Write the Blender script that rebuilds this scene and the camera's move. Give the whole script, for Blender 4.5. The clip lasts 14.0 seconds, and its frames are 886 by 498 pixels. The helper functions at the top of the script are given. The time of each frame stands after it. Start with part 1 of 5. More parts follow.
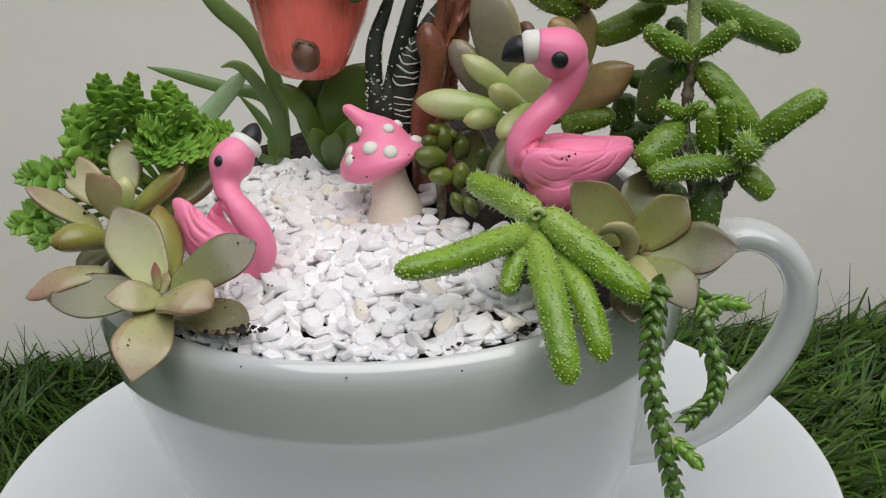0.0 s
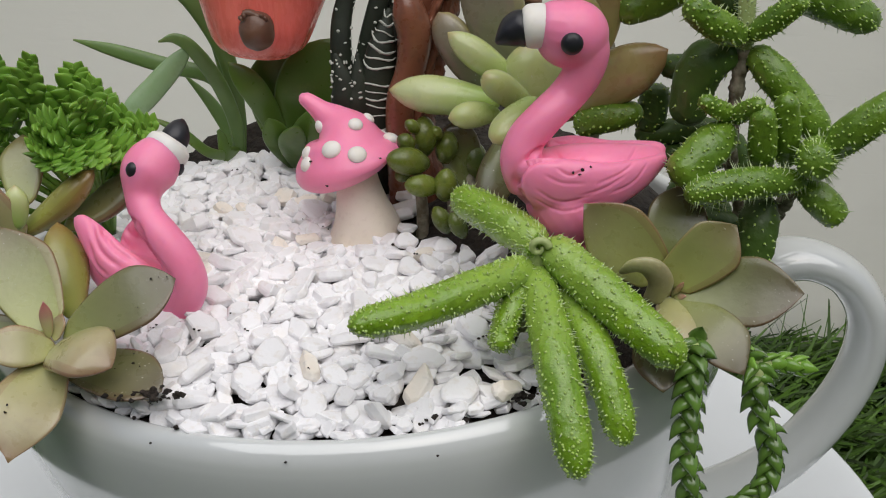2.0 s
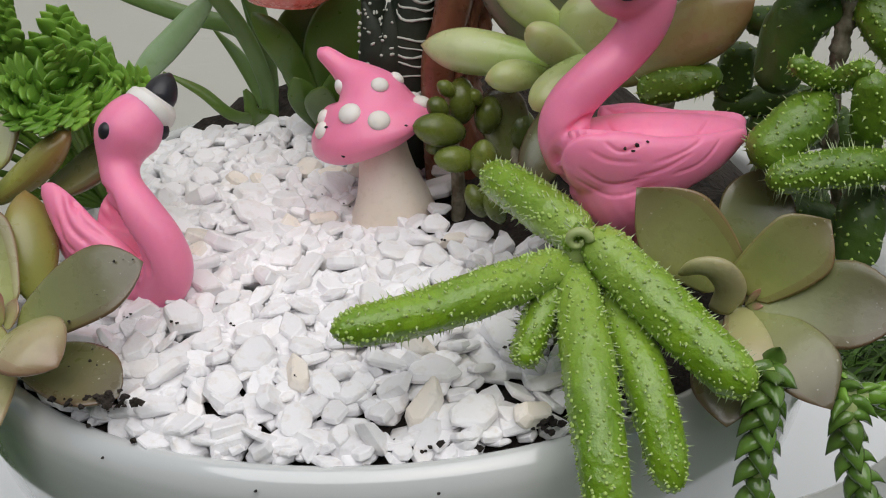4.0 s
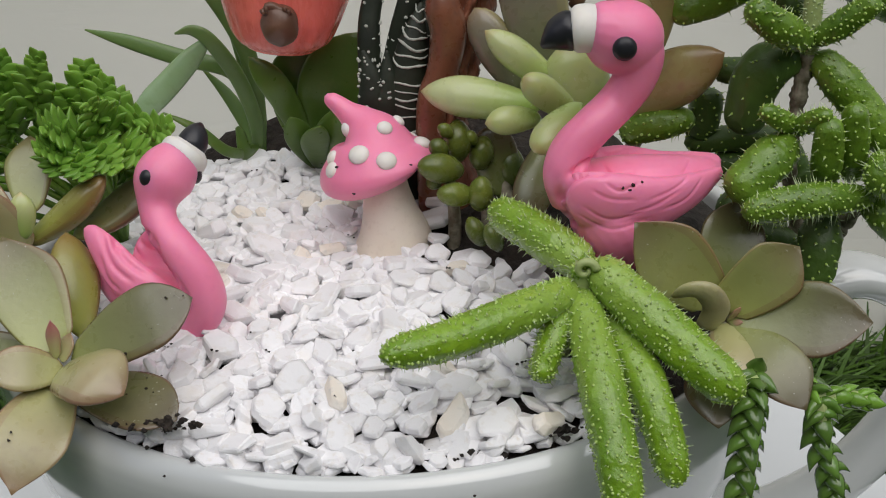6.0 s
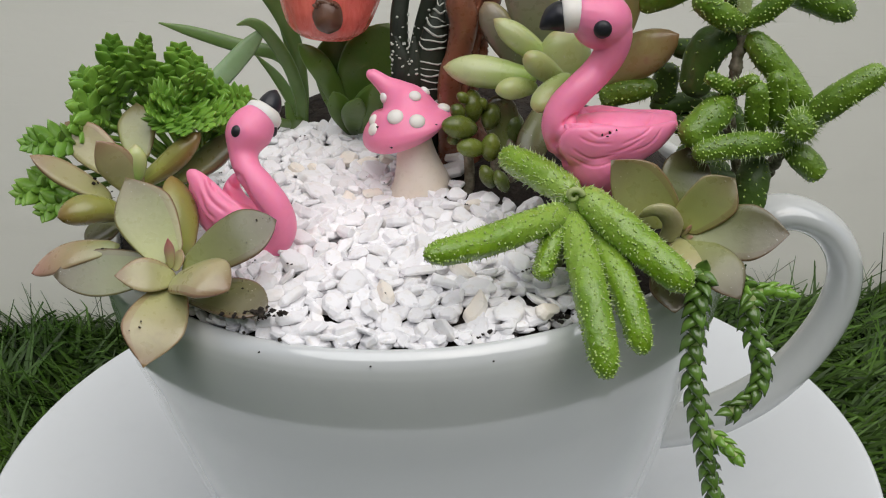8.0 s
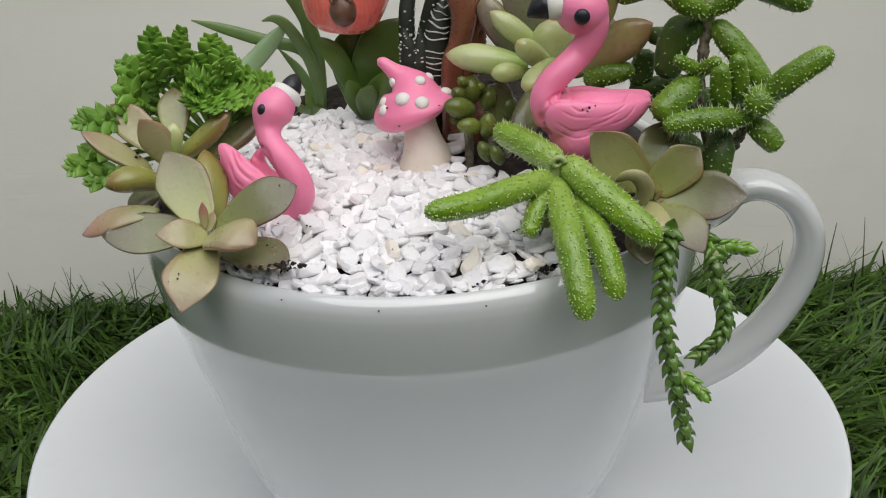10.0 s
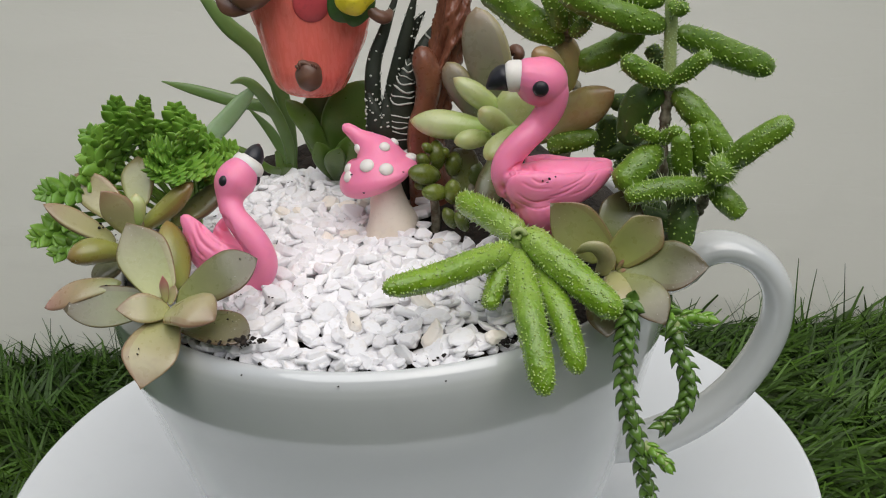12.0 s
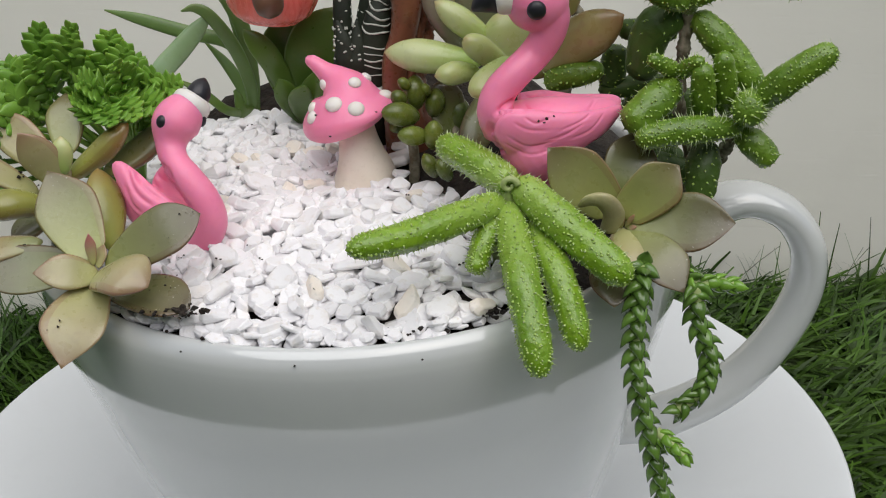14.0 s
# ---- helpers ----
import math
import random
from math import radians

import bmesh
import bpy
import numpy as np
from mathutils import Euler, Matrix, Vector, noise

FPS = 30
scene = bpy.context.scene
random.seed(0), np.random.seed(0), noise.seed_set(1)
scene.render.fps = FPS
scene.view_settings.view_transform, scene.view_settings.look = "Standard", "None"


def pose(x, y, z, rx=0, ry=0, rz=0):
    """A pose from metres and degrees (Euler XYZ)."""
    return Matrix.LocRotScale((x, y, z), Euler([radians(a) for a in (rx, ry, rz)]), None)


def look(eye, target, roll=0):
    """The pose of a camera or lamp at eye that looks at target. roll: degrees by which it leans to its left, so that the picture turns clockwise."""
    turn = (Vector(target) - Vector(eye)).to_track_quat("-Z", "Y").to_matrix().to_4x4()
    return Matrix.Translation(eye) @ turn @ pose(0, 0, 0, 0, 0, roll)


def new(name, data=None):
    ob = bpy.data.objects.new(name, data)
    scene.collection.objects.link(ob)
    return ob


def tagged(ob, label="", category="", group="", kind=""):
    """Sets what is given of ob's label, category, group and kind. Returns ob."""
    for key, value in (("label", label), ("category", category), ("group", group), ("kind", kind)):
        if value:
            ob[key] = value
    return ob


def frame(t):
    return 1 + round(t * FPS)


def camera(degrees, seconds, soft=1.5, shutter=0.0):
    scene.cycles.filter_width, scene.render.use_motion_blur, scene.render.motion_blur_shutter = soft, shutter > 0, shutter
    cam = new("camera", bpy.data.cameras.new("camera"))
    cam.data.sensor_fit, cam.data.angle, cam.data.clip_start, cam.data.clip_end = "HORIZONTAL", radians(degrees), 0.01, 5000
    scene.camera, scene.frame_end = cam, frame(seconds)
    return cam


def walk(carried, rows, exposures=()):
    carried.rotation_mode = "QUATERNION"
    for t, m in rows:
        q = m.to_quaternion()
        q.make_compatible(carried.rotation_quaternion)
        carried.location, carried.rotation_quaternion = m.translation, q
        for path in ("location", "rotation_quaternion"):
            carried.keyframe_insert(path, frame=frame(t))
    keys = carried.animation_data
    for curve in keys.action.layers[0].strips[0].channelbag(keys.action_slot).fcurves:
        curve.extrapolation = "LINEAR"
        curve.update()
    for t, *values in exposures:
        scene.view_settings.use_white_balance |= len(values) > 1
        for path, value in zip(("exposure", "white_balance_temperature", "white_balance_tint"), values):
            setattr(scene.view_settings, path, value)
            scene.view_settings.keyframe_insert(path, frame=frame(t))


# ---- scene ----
cam = camera(40.62, 14.0, soft=1.1)
PATH = [
    (0, (0.01195, -0.28248, 0.22505), (0.01269, -0.00735, 0.10546), -3.065),
    (0.5, (0.01474, -0.27037, 0.22878), (0.01420, 0.00405, 0.10755), -2.831),
    (1, (0.01345, -0.25532, 0.22981), (0.01171, 0.01945, 0.10941), -2.960),
    (1.5, (0.01592, -0.24135, 0.22560), (0.01554, 0.03235, 0.10276), -2.920),
    (2, (0.01904, -0.22409, 0.21370), (0.01594, 0.04675, 0.08472), -2.842),
    (2.5, (0.02929, -0.20948, 0.20246), (0.02759, 0.06084, 0.07236), -2.608),
    (3, (0.03214, -0.19850, 0.19981), (0.02130, 0.06910, 0.06463), -3.073),
    (3.5, (0.03153, -0.19091, 0.19899), (0.00022, 0.07578, 0.06522), -3.571),
    (5.8, (0.01851, -0.20496, 0.21246), (0.00346, 0.06225, 0.07692), -2.795),
    (6, (0.01530, -0.20831, 0.21352), (0.00894, 0.05992, 0.07931), -2.538),
    (6.5, (0.01205, -0.21810, 0.21427), (0.01830, 0.04846, 0.07677), -2.099),
    (7, (0.00699, -0.23478, 0.21785), (0.01380, 0.03177, 0.08035), -2.072),
    (7.5, (0.00662, -0.25479, 0.22255), (0.01043, 0.01292, 0.08721), -2.003),
    (8, (0.00744, -0.26591, 0.22637), (0.00605, 0.00311, 0.09360), -2.418),
    (8.2, (0.00529, -0.27285, 0.22533), (0.00573, -0.00250, 0.09529), -2.099),
    (10.3, (0.01476, -0.30199, 0.23195), (0.00579, -0.03100, 0.10355), -3.414),
    (10.5, (0.01686, -0.30332, 0.23425), (0.00690, -0.03205, 0.10653), -3.617),
    (11, (0.02119, -0.30699, 0.24001), (0.01409, -0.03381, 0.11621), -3.614),
    (11.5, (0.01954, -0.30966, 0.24283), (0.01158, -0.03625, 0.11961), -3.443),
    (12, (0.02224, -0.29446, 0.23963), (0.01464, -0.02174, 0.11488), -3.545),
    (12.5, (0.02281, -0.27788, 0.23415), (0.01450, -0.00688, 0.10573), -3.593),
    (13, (0.02335, -0.26510, 0.22736), (0.01513, 0.00428, 0.09558), -3.642),
    (13.5, (0.02222, -0.25823, 0.22464), (0.01220, 0.01058, 0.09183), -3.536),
    (14, (0.02488, -0.25648, 0.22240), (0.01750, 0.01095, 0.08666), -3.526),
]
walk(cam, [(t, look(eye, target, roll)) for t, eye, target, roll in PATH], exposures=[(0, -0.13), (1.5, -0.15), (2.5, -0.22), (6.5, -0.27), (7.6, -0.11), (14, -0.10)])

# world, sun
world = bpy.data.worlds.new("world")
scene.world = world
world.use_nodes = True
sky = world.node_tree.nodes.new("ShaderNodeTexSky")
sky.sky_type = "NISHITA"
sky.sun_disc = False
sky.sun_elevation = radians(60)
sky.sun_rotation = radians(158)
sky.dust_density = 2.5
sky.air_density = 1.0
world.node_tree.links.new(sky.outputs[0], world.node_tree.nodes["Background"].inputs[0])
world.node_tree.nodes["Background"].inputs[1].default_value = 0.065
sun_data = bpy.data.lights.new("sun", "SUN")
sun_data.energy = 3.05
sun_data.angle = radians(80)
sun_data.color = (1.0, 0.99, 0.975)
sun = new("sun", sun_data)
sun.matrix_world = look((0.2, -0.76, 1.30), (0, 0, 0))

RIM = 0.11


def D(p):
    """From decimetres about the centre of the cup's rim to the world."""
    return Vector((p[0] * 0.1, p[1] * 0.1, RIM + p[2] * 0.1))


# ---------------------------------------------------------------- materials
def mat(name, base, rough=0.5, other=None, mix=(0.35, 0.65), scale=120.0, fine=900.0, bump=0.15, bump_scale=700.0, stretch=(1, 1, 1),
        sss=0.0, coat=0.0, edge=None, edge_from=0.7, rnd=0.0, island=0.0, depth=0.0006, grime=1.0, margin=None, root=None, speck=None, scratch=0.0, groove=(1, 1, 1), coat_rough=0.1, coat_ior=1.5, spread=0.12, spec=0.5):
    m = bpy.data.materials.new(name)
    m.use_nodes = True
    t = m.node_tree
    n, link = t.nodes, t.links.new
    p = n["Principled BSDF"]
    other = other or tuple(c * 0.8 for c in base)
    co = n.new("ShaderNodeTexCoord")
    mp = n.new("ShaderNodeMapping")
    mp.inputs["Scale"].default_value = stretch
    link(co.outputs["Object"], mp.inputs[0])

    def noise_at(s, detail):
        k = n.new("ShaderNodeTexNoise")
        k.inputs["Scale"].default_value = s
        k.inputs["Detail"].default_value = detail
        link(mp.outputs[0], k.inputs["Vector"])
        return k

    def blend(fac, a, b):
        k = n.new("ShaderNodeMix")
        k.data_type = "RGBA"
        for v, s in ((fac, 0), (a, 6), (b, 7)):
            if hasattr(v, "links"):
                link(v, k.inputs[s])
            elif isinstance(v, (int, float)):
                k.inputs[s].default_value = v
            else:
                k.inputs[s].default_value = (*v, 1)
        return k.outputs[2]

    def ramp(src, lo, hi):
        k = n.new("ShaderNodeMapRange")
        k.inputs[1].default_value, k.inputs[2].default_value = lo, hi
        link(src, k.inputs[0])
        return k.outputs[0]

    big, small = noise_at(scale, 3), noise_at(fine, 4)
    col = blend(ramp(big.outputs[0], *mix), base, other)
    col = blend(ramp(small.outputs[0], 0.55, 0.8), col, tuple(c * (1 - 0.25 * grime) for c in other))
    if edge:
        uv = n.new("ShaderNodeUVMap")
        sep = n.new("ShaderNodeSeparateXYZ")
        link(uv.outputs[0], sep.inputs[0])
        col = blend(ramp(sep.outputs[0], edge_from, 1.0), col, edge)
    if root:
        uv3 = n.new("ShaderNodeUVMap")
        sep3 = n.new("ShaderNodeSeparateXYZ")
        link(uv3.outputs[0], sep3.inputs[0])
        col = blend(ramp(sep3.outputs[0], 0.62, 0.12), col, root)
    if margin:
        uv2 = n.new("ShaderNodeUVMap")
        sep2 = n.new("ShaderNodeSeparateXYZ")
        link(uv2.outputs[0], sep2.inputs[0])
        turn = n.new("ShaderNodeMath")
        turn.operation = "MULTIPLY"
        turn.inputs[1].default_value = 2 * math.pi
        link(sep2.outputs[1], turn.inputs[0])
        wave = n.new("ShaderNodeMath")
        wave.operation = "COSINE"
        link(turn.outputs[0], wave.inputs[0])
        side = n.new("ShaderNodeMath")
        side.operation = "ABSOLUTE"
        link(wave.outputs[0], side.inputs[0])
        k = n.new("ShaderNodeMapRange")
        k.inputs[1].default_value, k.inputs[2].default_value, k.inputs[4].default_value = 0.86, 1.0, 0.7
        link(side.outputs[0], k.inputs[0])
        col = blend(k.outputs[0], col, margin)
    if speck:
        dust = n.new("ShaderNodeMath")
        dust.operation = "MULTIPLY"
        link(ramp(noise_at(1700, 2).outputs[0], 0.69, 0.78), dust.inputs[0])
        link(ramp(noise_at(110, 2).outputs[0], 0.5, 0.62), dust.inputs[1])
        col = blend(dust.outputs[0], col, speck)
    if rnd or island:
        src = n.new("ShaderNodeObjectInfo").outputs["Random"] if rnd else n.new("ShaderNodeNewGeometry").outputs["Random Per Island"]
        hsv = n.new("ShaderNodeHueSaturation")
        a = rnd or island
        k = n.new("ShaderNodeMapRange")
        k.inputs[3].default_value, k.inputs[4].default_value = 1 - a, 1 + a * 0.6
        link(src, k.inputs[0])
        link(k.outputs[0], hsv.inputs["Value"])
        link(col, hsv.inputs["Color"])
        col = hsv.outputs[0]
    link(col, p.inputs["Base Color"])
    r = n.new("ShaderNodeMapRange")
    r.inputs[3].default_value, r.inputs[4].default_value = max(rough - spread, 0.03), min(rough + spread, 1)
    link(small.outputs[0], r.inputs[0])
    link(r.outputs[0], p.inputs["Roughness"])
    if bump:
        b = n.new("ShaderNodeBump")
        b.inputs["Strength"].default_value = bump
        b.inputs["Distance"].default_value = depth
        height = noise_at(bump_scale, 5).outputs[0]
        if scratch:
            lines = n.new("ShaderNodeMapping")
            lines.inputs["Scale"].default_value = groove
            link(co.outputs["Object"], lines.inputs[0])
            k = n.new("ShaderNodeTexNoise")
            k.inputs["Scale"].default_value = 1.0
            k.inputs["Detail"].default_value = 3
            link(lines.outputs[0], k.inputs["Vector"])
            add = n.new("ShaderNodeMath")
            add.operation = "MULTIPLY_ADD"
            add.inputs[1].default_value = scratch
            link(ramp(k.outputs[0], 0.6, 0.68), add.inputs[0])
            link(height, add.inputs[2])
            height = add.outputs[0]
        link(height, b.inputs["Height"])
        link(b.outputs[0], p.inputs["Normal"])
    p.inputs["Specular IOR Level"].default_value = spec
    if sss:
        p.inputs["Subsurface Weight"].default_value = sss
        p.inputs["Subsurface Radius"].default_value = (1.0, 0.8, 0.4)
        p.inputs["Subsurface Scale"].default_value = 0.002
    if coat:
        p.inputs["Coat Weight"].default_value = coat
        p.inputs["Coat Roughness"].default_value = coat_rough
        p.inputs["Coat IOR"].default_value = coat_ior
    return m


M_WALL = mat("wall_paint", (0.89, 0.875, 0.80), 0.5, (0.86, 0.845, 0.77), scale=5, fine=45, bump=0.55, bump_scale=45, stretch=(0.5, 1, 1.2), depth=0.0008, grime=0.12, scratch=-0.06, groove=(45, 60, 330))
M_DARKWALL = mat("unseen_dark_wall", (0.13, 0.14, 0.115), 0.8, scale=3, fine=40)
# same porcelain as the saucer; the cup's shade is put into this darker tone
M_GLAZE = mat("white_glaze_shaded", (0.635, 0.655, 0.65), 0.12, (0.625, 0.645, 0.64), scale=14, fine=150, bump=0.02, bump_scale=60, spread=0.02, coat=1.0, coat_rough=0.08, coat_ior=1.65, grime=0.05)
M_SAUCER = mat("white_saucer_glaze", (0.71, 0.735, 0.76), 0.16, (0.69, 0.715, 0.74), scale=14, fine=150, bump=0.02, bump_scale=60, spread=0.02, coat=0.5, coat_rough=0.12, grime=0.05)
M_TURF = mat("turf_blade", (0.058, 0.120, 0.012), 0.45, (0.030, 0.072, 0.008), scale=30, fine=500, bump=0, spec=0.22, island=0.65)
M_MATTING = mat("turf_backing", (0.045, 0.075, 0.02), 0.9, (0.065, 0.10, 0.025), scale=60, fine=500, bump=0.6, bump_scale=300, depth=0.004)
M_SOIL = mat("potting_soil", (0.014, 0.010, 0.008), 0.95, (0.034, 0.025, 0.018), scale=250, fine=1200, bump=1.0, bump_scale=500, depth=0.003)
M_STONE = mat("white_marble_chip", (0.90, 0.89, 0.905), 0.6, (0.87, 0.825, 0.78), mix=(0.55, 0.8), scale=1.2, fine=5.4, bump=0.4, bump_scale=3.0, depth=0.0008, grime=0.35, rnd=0.1)
M_STONE_FAR = mat("white_marble_chip_bed", (0.90, 0.89, 0.905), 0.6, (0.87, 0.825, 0.78), mix=(0.55, 0.8), scale=200, fine=900, bump=0.5, bump_scale=420, depth=0.001, grime=0.35, island=0.1)
M_STONE_TAN = mat("cream_marble_chip", (0.85, 0.77, 0.67), 0.6, (0.90, 0.86, 0.80), scale=1.2, fine=5.4, bump=0.4, bump_scale=3.0, depth=0.0008, rnd=0.1)
M_PINK = mat("pink_clay", (0.97, 0.275, 0.455), 0.36, (0.95, 0.25, 0.43), scale=90, fine=900, bump=0.12, bump_scale=300, sss=0.3, grime=0.1)
M_WHITECLAY = mat("white_clay", (0.84, 0.82, 0.78), 0.5, (0.80, 0.76, 0.70), scale=150, fine=900, bump=0.12, bump_scale=350, sss=0.1, grime=0.2)
M_BLACKCLAY = mat("black_clay", (0.018, 0.018, 0.024), 0.4, scale=150, bump=0.15, bump_scale=400)
M_CREAM = mat("cream_clay", (0.83, 0.755, 0.655), 0.5, (0.78, 0.69, 0.58), scale=70, fine=1000, bump=0.15, bump_scale=300, sss=0.1, grime=0.25)
M_CORAL = mat("coral_clay", (0.98, 0.225, 0.18), 0.27, (0.96, 0.195, 0.155), scale=100, fine=700, bump=0.4, bump_scale=160, stretch=(1.6, 1.6, 0.35), sss=0.12, coat=0.6, grime=0.1, scratch=-0.3, groove=(500, 500, 60))
M_ROSE = mat("rose_clay", (0.62, 0.085, 0.10), 0.38, scale=100, bump=0.1, grime=0.3)
M_BROWN = mat("brown_clay", (0.115, 0.055, 0.035), 0.35, (0.16, 0.08, 0.05), scale=160, fine=900, bump=0.35, bump_scale=300)
M_STUB = mat("smooth_brown_clay", (0.25, 0.095, 0.05), 0.3, (0.19, 0.07, 0.04), scale=100, fine=700, bump=0.3, bump_scale=220, coat=0.3)
M_BARK = mat("brown_clay_bark", (0.26, 0.10, 0.055), 0.3, (0.17, 0.06, 0.035), scale=130, fine=700, bump=0.6, bump_scale=110, stretch=(1.8, 1.8, 0.3), depth=0.002)
M_YELLOW = mat("yellow_clay", (0.86, 0.74, 0.04), 0.4, scale=150, bump=0.15)
M_LEAFCLAY = mat("green_clay", (0.05, 0.13, 0.03), 0.45, scale=150, bump=0.15)
def fleshy(name, base, other, tip, tip_from, rim, base_tint, sss=0.2, bump=0.2):
    return mat(name, base, 0.3, other, scale=40, fine=420, bump=bump, bump_scale=330, sss=sss, edge=tip, edge_from=tip_from, margin=rim, root=base_tint, grime=0.8, coat=0.5, coat_rough=0.25, speck=(0.62, 0.62, 0.54))


M_ROSETTE = fleshy("grey_green_leaf", (0.225, 0.245, 0.08), (0.29, 0.285, 0.115), (0.15, 0.12, 0.055), 0.62, (0.20, 0.10, 0.055), (0.35, 0.38, 0.12))
M_ROSETTE_PALE = fleshy("pale_rosette_leaf", (0.38, 0.35, 0.165), (0.42, 0.35, 0.20), (0.27, 0.17, 0.095), 0.68, (0.30, 0.14, 0.10), (0.44, 0.44, 0.19))
M_ROSETTE_OLIVE = fleshy("olive_rosette_leaf", (0.25, 0.245, 0.05), (0.31, 0.29, 0.075), (0.28, 0.17, 0.055), 0.7, (0.25, 0.17, 0.055), (0.36, 0.39, 0.09))
M_ROSETTE_GREY = fleshy("grey_purple_leaf", (0.155, 0.17, 0.07), (0.205, 0.195, 0.095), (0.115, 0.09, 0.05), 0.6, (0.14, 0.07, 0.045), (0.27, 0.295, 0.10), 0.15)
M_ROSETTE_DARK = fleshy("dark_olive_leaf", (0.10, 0.12, 0.04), (0.145, 0.145, 0.055), (0.105, 0.07, 0.04), 0.6, (0.12, 0.07, 0.04), (0.19, 0.225, 0.06), 0.12)
M_BLUSH = fleshy("blushed_leaf", (0.40, 0.27, 0.16), (0.36, 0.30, 0.17), (0.42, 0.2, 0.16), 0.6, (0.38, 0.22, 0.16), (0.27, 0.30, 0.12))
M_BUD = fleshy("pink_tipped_bud", (0.42, 0.33, 0.2), (0.45, 0.27, 0.2), (0.40, 0.11, 0.13), 0.45, (0.4, 0.15, 0.14), (0.45, 0.45, 0.2))
M_BRONZE = fleshy("bronze_leaf", (0.38, 0.34, 0.13), (0.42, 0.29, 0.13), (0.34, 0.2, 0.09), 0.8, (0.35, 0.21, 0.08), (0.34, 0.37, 0.12))
M_GREYLEAF = fleshy("grey_mauve_leaf", (0.24, 0.225, 0.155), (0.30, 0.255, 0.19), (0.27, 0.20, 0.12), 0.8, (0.36, 0.32, 0.13), (0.28, 0.31, 0.16))
M_LIME = fleshy("lime_leaf", (0.47, 0.53, 0.20), (0.57, 0.61, 0.33), (0.5, 0.42, 0.2), 0.88, (0.5, 0.58, 0.22), (0.36, 0.50, 0.12), 0.3, 0.12)
M_YOUNG = mat("young_leaf", (0.44, 0.43, 0.22), 0.4, (0.38, 0.34, 0.19), scale=120, fine=500, bump=0.3, bump_scale=400, sss=0.3, depth=0.001, coat=0.1)
M_BEAD = mat("bead_leaf", (0.16, 0.195, 0.03), 0.28, (0.08, 0.115, 0.03), scale=60, fine=700, bump=0.1, sss=0.15, rnd=0.35, grime=0.4)
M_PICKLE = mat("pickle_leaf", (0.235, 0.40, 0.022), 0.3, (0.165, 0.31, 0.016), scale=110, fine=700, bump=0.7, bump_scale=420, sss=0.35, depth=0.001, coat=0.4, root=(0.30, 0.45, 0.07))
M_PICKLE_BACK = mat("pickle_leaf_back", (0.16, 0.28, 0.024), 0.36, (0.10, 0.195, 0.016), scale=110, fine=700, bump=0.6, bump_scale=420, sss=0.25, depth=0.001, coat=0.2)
# darker copy of the back leaf, with the plant's inner shade in its colour
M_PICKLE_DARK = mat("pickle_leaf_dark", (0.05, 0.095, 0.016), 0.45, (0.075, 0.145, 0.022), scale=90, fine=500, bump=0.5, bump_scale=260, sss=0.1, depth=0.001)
M_BRISTLE = mat("bristle", (0.55, 0.66, 0.36), 0.35, scale=400, bump=0)
M_PAPILLA = mat("pale_papilla", (0.38, 0.54, 0.12), 0.22, scale=400, bump=0, coat=0.3)
M_STEM = mat("pale_green_stem", (0.44, 0.53, 0.21), 0.5, scale=200, bump=0.3)
M_WOODY = mat("woody_stem", (0.12, 0.10, 0.06), 0.8, (0.35, 0.32, 0.24), scale=500, bump=0.6)
M_FRESH = mat("fresh_green_leaf", (0.20, 0.37, 0.05), 0.34, (0.12, 0.26, 0.03), scale=70, fine=600, bump=0.15, sss=0.25, island=0.3, grime=0.4)
M_TRAIL = mat("trailing_leaf", (0.085, 0.18, 0.025), 0.2, (0.15, 0.27, 0.05), scale=1.2, fine=4.0, bump=0.15, bump_scale=5.0, depth=0.0003, edge=(0.03, 0.055, 0.012), edge_from=0.75, rnd=0.3, grime=0.4, coat=0.4)
M_TRAIL_TIP = mat("fresh_trailing_leaf", (0.21, 0.40, 0.05), 0.25, (0.15, 0.31, 0.035), scale=1.2, fine=4.0, bump=0.15, bump_scale=5.0, depth=0.0003, rnd=0.2, grime=0.4, coat=0.3)
M_BLADE = mat("green_blade", (0.125, 0.21, 0.055), 0.34, (0.17, 0.27, 0.085), scale=60, fine=500, bump=0.1, sss=0.12, grime=0.4)
M_BLADE_PALE = mat("pale_blue_green_blade", (0.30, 0.43, 0.25), 0.36, (0.24, 0.37, 0.17), scale=60, fine=500, bump=0.1, sss=0.12, grime=0.3)
M_BROAD = mat("dark_broad_leaf", (0.075, 0.14, 0.022), 0.32, (0.11, 0.185, 0.03), scale=60, fine=500, bump=0.1, sss=0.12, grime=0.5)
M_ZEBRA = mat("zebra_leaf", (0.009, 0.013, 0.007), 0.6, (0.020, 0.028, 0.014), scale=120, bump=0.2)
M_ZEBRA_WHITE = mat("zebra_band", (0.55, 0.57, 0.50), 0.6, scale=200, bump=0.2)


# ---------------------------------------------------------------- builders
def thing(name, base, label, category, group="", kind=""):
    ob = new(name)
    ob.empty_display_size = 0.01
    ob.location = base
    return tagged(ob, label, category, group, kind)


def base_of(ob):
    at = Vector(ob.location)
    while ob.parent:
        ob = ob.parent
        at = at + Vector(ob.location)
    return at


def to_mesh(name, bm, mats, at, smooth=True):
    bmesh.ops.translate(bm, verts=bm.verts, vec=-at)
    bmesh.ops.recalc_face_normals(bm, faces=bm.faces)
    me = bpy.data.meshes.new(name)
    bm.to_mesh(me)
    bm.free()
    if smooth:
        me.polygons.foreach_set("use_smooth", [True] * len(me.polygons))
    for m in mats if isinstance(mats, (list, tuple)) else [mats]:
        me.materials.append(m)
    return me


